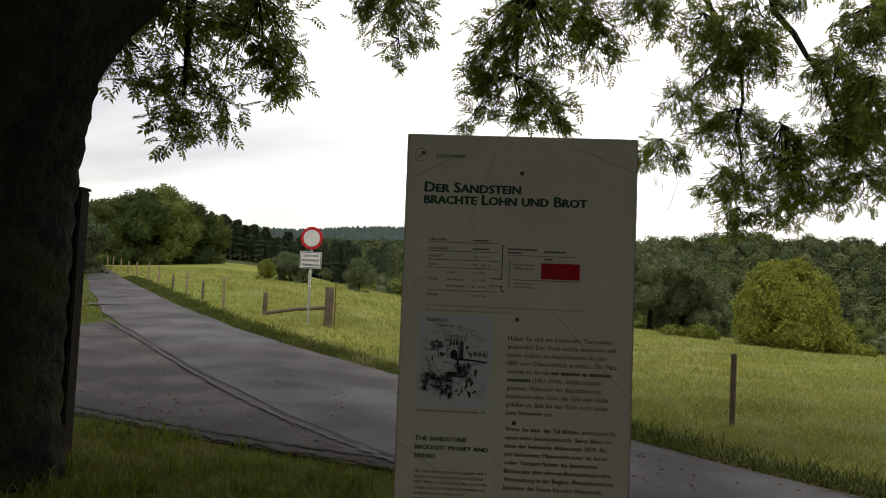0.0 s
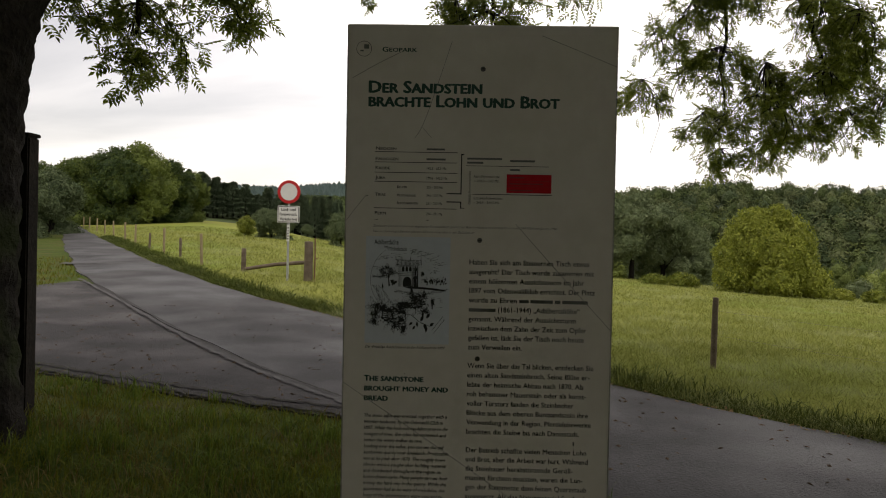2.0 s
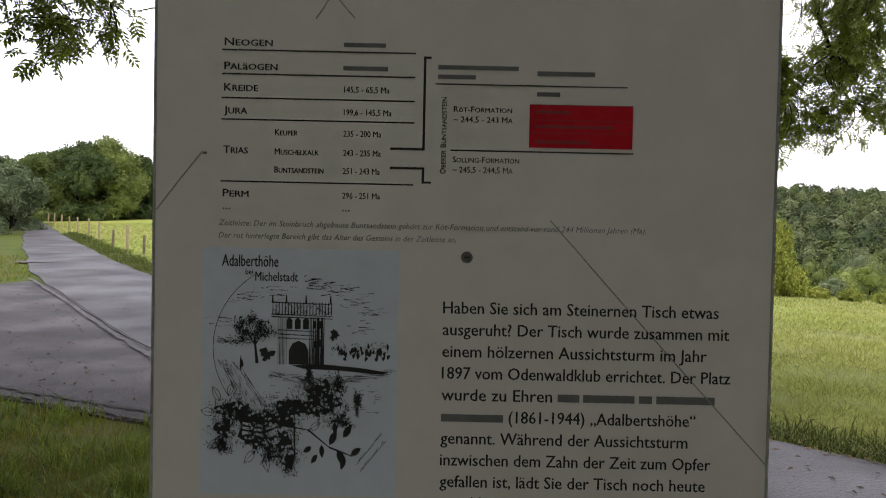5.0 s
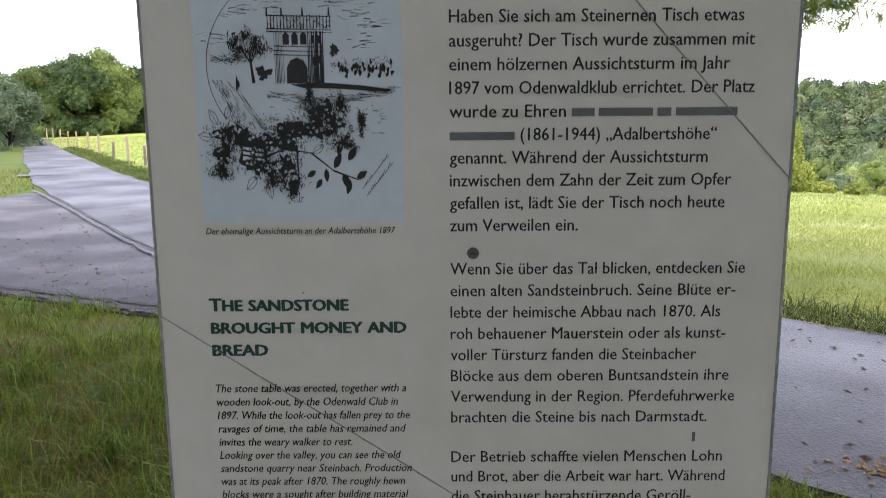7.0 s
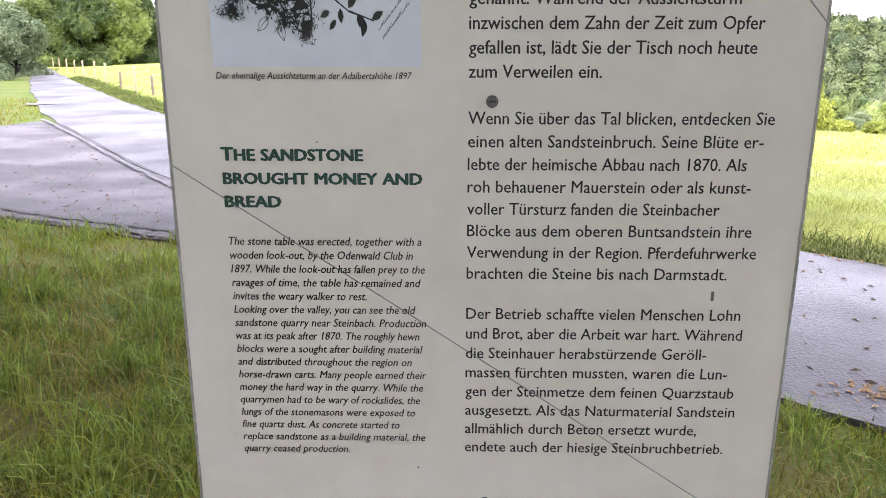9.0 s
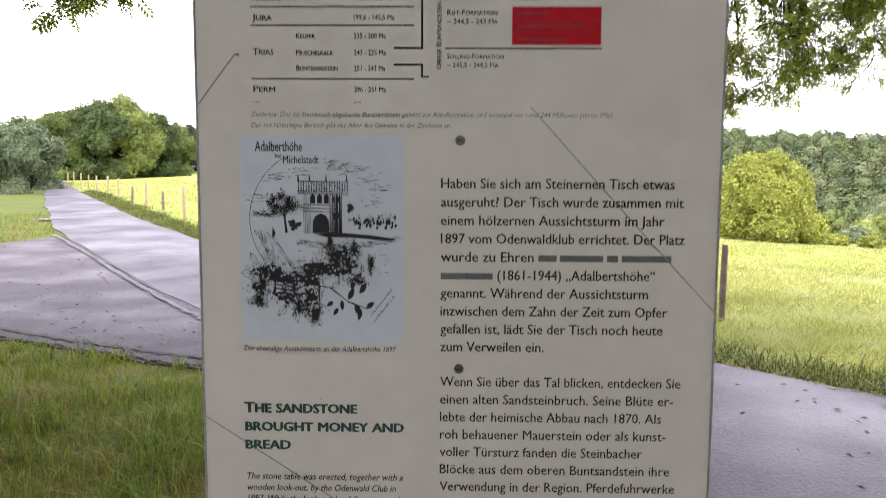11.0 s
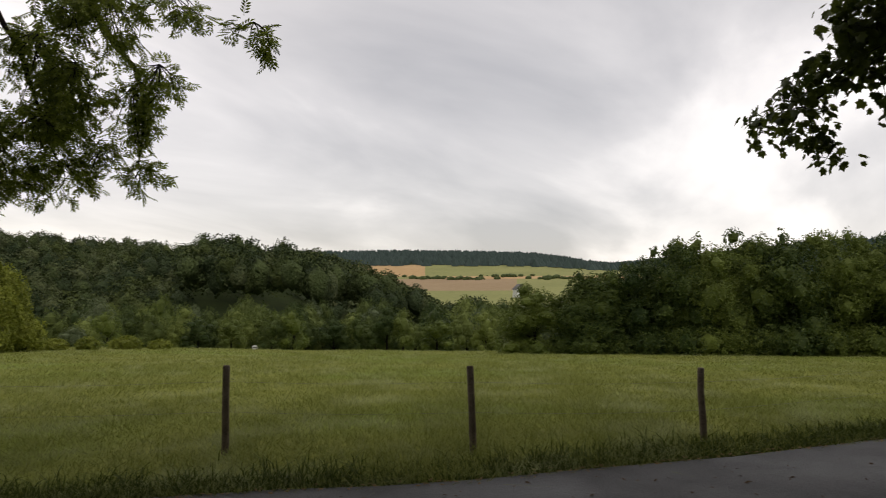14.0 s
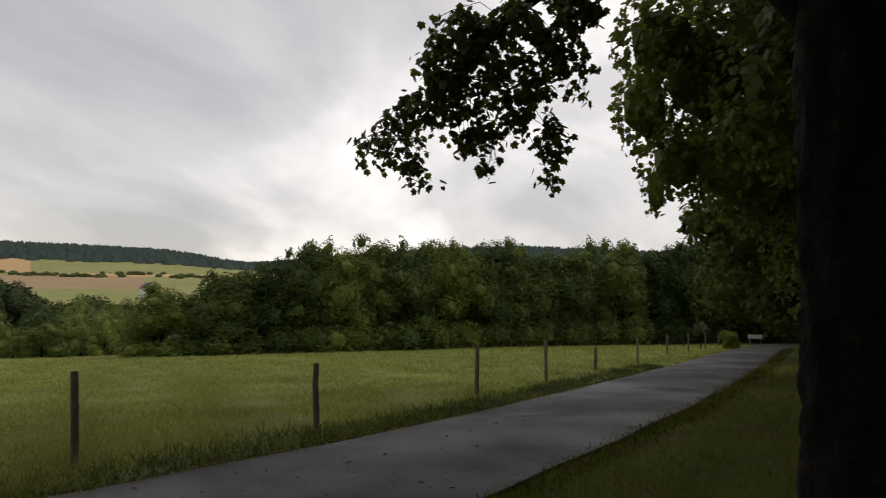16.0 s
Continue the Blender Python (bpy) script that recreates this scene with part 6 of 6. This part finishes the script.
def build_fence():
    ob = thing("fence", (0, 0, 0), "wire fence on weathered wooden posts along the meadow", "fence")
    ends = []
    for i, (x, y, h, tilt) in enumerate(POSTS):
        z = float(ground_z(x, y))
        p = part("post", post_mesh(h + max(0, -z) * .15, .037 if h > .6 else .055, M_POST, False, i), ob)
        p.location, p.rotation_euler = (x, y, z), (radians(tilt * .4), radians(tilt), i * .7)
        ends.append((x, y, z + h * .82))
    for i, (x, y, h) in enumerate(STAKES):
        z = float(ground_z(x, y))
        p = part("stake", post_mesh(h, .045, M_STAKE if i % 2 == 0 or i > 4 else M_POST, False, 50 + i), ob, "pale split stake")
        p.location, p.rotation_euler = (x, y, z), (0, radians((i % 3 - 1) * 2), i)
    for drop in (0, .3):
        for a, b in zip(ends, ends[1:]):
            m = (np.array(a) + b) / 2 - [0, 0, .03]
            w = line(np.array([a, m, b]) - [0, 0, drop], .4)
            part("wire", tubes("wire", [np.concatenate([w, np.full((len(w), 1), .0012)], 1)], M_WIRE, 4), ob)


build_fence()


def build_gate():
    x, y = -4.46, 18.57
    z = float(ground_z(x, y))
    ob = thing("field_gate", (x, y, z), "open field entrance with two stout posts and a fallen rail", "gate")
    part("gate_post", post_mesh(1.06, .12, M_POST, False, 90), ob)
    dx, dy = -6.65 - x, 19.81 - y
    dz = float(ground_z(-6.65, 19.81)) - z
    q = part("gate_post", post_mesh(.66, .07, M_POST, False, 91), ob)
    q.location = (dx, dy, dz)
    part("rail", tubes("rail", [[(-.05, .03, .50, .055), (dx / 2, dy / 2, .32 + dz / 2, .05), (dx, dy, .06 + dz, .05)]], M_POST, 8, .05), ob)
    part("iron_bar", tubes("iron_bar", [[(.17, 0, -.1, .02), (.17, .02, .6, .02), (.16, .02, 1.16, .018)]], M_RUST, 8), ob, "rusty iron bar")
    part("hook", tubes("hook", [[(.17, 0, .62, .01), (.25, 0, .60, .01), (.28, 0, .66, .008)]], M_RUST, 6), ob)


build_gate()


def build_road_sign():
    x, y = -4.89, 18.06
    z = float(ground_z(x, y))
    ob = thing("road_sign", (x, y, z), "round red and white traffic sign on a galvanised pole", "traffic sign")
    part("pole", tubes("pole", [[(0, .04, -.3, .03), (0, .04, 1.2, .03), (0, .04, 2.72 - z, .03)]], M_GALV, 12), ob)
    c = 2.49 - z

    def disc(name, r0, r1, yy, m, thick):
        bm = bmesh.new()
        bmesh.ops.create_cone(bm, cap_ends=True, segments=48, radius1=r1, radius2=r1, depth=thick, matrix=Matrix.Translation((0, yy, c)) @ Matrix.Rotation(radians(90), 4, "X"))
        return finish(bm, name, m)
    d = part("disc", disc("disc", 0, .30, 0, M_SIGNRED, .012), ob, "red ringed disc")
    part("disc_face", disc("disc_face", 0, .222, -.007, M_WHITE, .006), d, "white face of the disc")
    s = part("plate", boxed("plate", -.29, .29, -.006, .006, c - .80, c - .36, M_WHITE, .004), ob, "white supplementary plate")
    part("plate_border", raw("plate_border", [(a * w, -.009, c - .58 + b * h) for w, h in ((.275, .205), (.262, .192)) for a, b in ((-1, -1), (1, -1), (1, 1), (-1, 1))], [[i, (i + 1) % 4, 4 + (i + 1) % 4, 4 + i] for i in range(4)], None, M_BLACK), s)
    for row in (("Land- und", -.19, 0, .38, .105), ("forstwirtsch.", -.23, -.125, .46, .105), ("Verkehr frei", -.22, -.25, .44, .105)):
        me = letters([row], M_BLACK, "plate_line", .02)
        for v in me.vertices:
            v.co = (v.co.x, -.010, v.co.z + c - .49)
        part("plate_line", me, s)
    part("sticker", boxed("sticker", -.035, .035, .004, .012, c - 1.28, c - .86, M_WHITE), ob, "white sticker strip")
    for k in range(5):
        part("sticker_bar", boxed("sticker_bar", -.02, .02, .001, .004, c - .95 - k * .07, c - .92 - k * .07, M_GREY), ob)


build_road_sign()


def build_timber_post():
    x, y = -3.02, 4.90
    z = float(ground_z(x, y))
    ob = thing("timber_post", (x, y, z), "tall dark timber post behind the ash trunk", "post")
    part("shaft", boxed("shaft", -.07, .06, -.06, .06, -.3, 2.10 - z, M_TIMBER, .01), ob)
    part("cap", boxed("cap", -.075, .065, -.07, .07, 2.10 - z, 2.125 - z, M_TIMBER, .006), ob)


build_timber_post()


def lane_end():
    g = np.random.default_rng(55)
    x, y = 39.6, -11.6
    lob = [(0, 0, .45, .4, .42), (.2, .16, .78, .29, .28), (-.24, -.08, .74, .27, .26), (.08, -.16, .25, .44, .27)]
    tree("roadside_bush", x, y, 1.2, .6, crown_mesh(lob, 900, .11, M_LIME, 4, 91, .6), trunk_mesh(.7, .03, M_BARKM, 3, g), "yellowish roadside bush at the far end of the lane", "bush")
    x, y = 40.5, -10.3
    lob = [(0, 0, 1.25, .36, .30), (.2, .15, 1.0, .26, .22), (-.2, -.15, 1.1, .26, .24)]
    tree("pale_sapling", x, y, 1.5, .4, crown_mesh(lob, 500, .10, M_WILLOW, 4, 92, 0), trunk_mesh(1.3, .03, M_BARKM, 3, g), "pale grey-green sapling by the fence at the lane's end", "tree")
    x, y = 49.9, -16.4
    ob = thing("road_barrier", (x, y, float(ground_z(x, y))), "low white board barrier across the lane's far end", "barrier")
    ob.rotation_euler = (0, 0, radians(70))
    part("board", boxed("board", -.45, .45, -.02, .02, .35, .62, M_WHITE, .01), ob)
    for u in (-.35, .35):
        part("leg", boxed("leg", u - .03, u + .03, -.03, .03, -.1, .36, M_GALV, .005), ob)


lane_end()


def build_house():
    d, a = 625, radians(61.7)
    x, y = d * math.sin(a), d * math.cos(a)
    ob = thing("farmhouse", (x, y, float(ground_z(x, y)) - .5), "small white gabled house among trees in the valley", "house")
    ob.rotation_euler = (0, 0, radians(-61.7 + 25))
    bm = box(bmesh.new(), -4.5, 4.5, -5, 5, 0, 8)
    part("wall", finish(bm, "wall", M_RENDER), ob)
    gv = [(-4.5, -5, 8), (4.5, -5, 8), (0, -5, 12), (-4.5, 5, 8), (4.5, 5, 8), (0, 5, 12)]
    part("gable", raw("gable", gv, None, [[0, 1, 2], [4, 3, 5]], M_RENDER), ob)
    for s in (-1, 1):
        part("roof", raw("roof", [(s * 5.2, -5.6, 7.5), (s * 5.2, 5.6, 7.5), (0, 5.6, 12.2), (0, -5.6, 12.2), (s * 5.2, -5.6, 7.8), (s * 5.2, 5.6, 7.8), (0, 5.6, 12.5), (0, -5.6, 12.5)], [[0, 1, 2, 3], [4, 5, 6, 7], [0, 1, 5, 4], [1, 2, 6, 5], [3, 0, 4, 7]], None, M_ROOF), ob)
    for u in (-2, 2):
        for w in (2, 5.2):
            part("window", boxed("window", u - .6, u + .6, -5.06, -4.95, w, w + 1.5, M_GLASS), ob)


build_house()


def build_caravan():
    d, a = 74, radians(40.4)
    x, y = d * math.sin(a), d * math.cos(a)
    ob = thing("caravan", (x, y, float(ground_z(x, y))), "white caravan half hidden by the valley trees", "caravan")
    ob.rotation_euler = (0, 0, radians(-45))
    ob.scale = (.36, .36, .36)
    part("body", boxed("body", -.75, .75, -1, 1, .4, 2.05, M_WHITE, .2), ob)
    part("window", boxed("window", -.5, .5, -1.02, -.98, 1.5, 1.72, M_GLASS, .02), ob)
    for s in (-.6, .6):
        bm = bmesh.new()
        bmesh.ops.create_cone(bm, cap_ends=True, segments=18, radius1=.32, radius2=.32, depth=.18, matrix=Matrix.Translation((s, 0, .3)) @ Matrix.Rotation(radians(90), 4, "Y"))
        part("wheel", finish(bm, "wheel", M_BLACK), ob)


build_caravan()
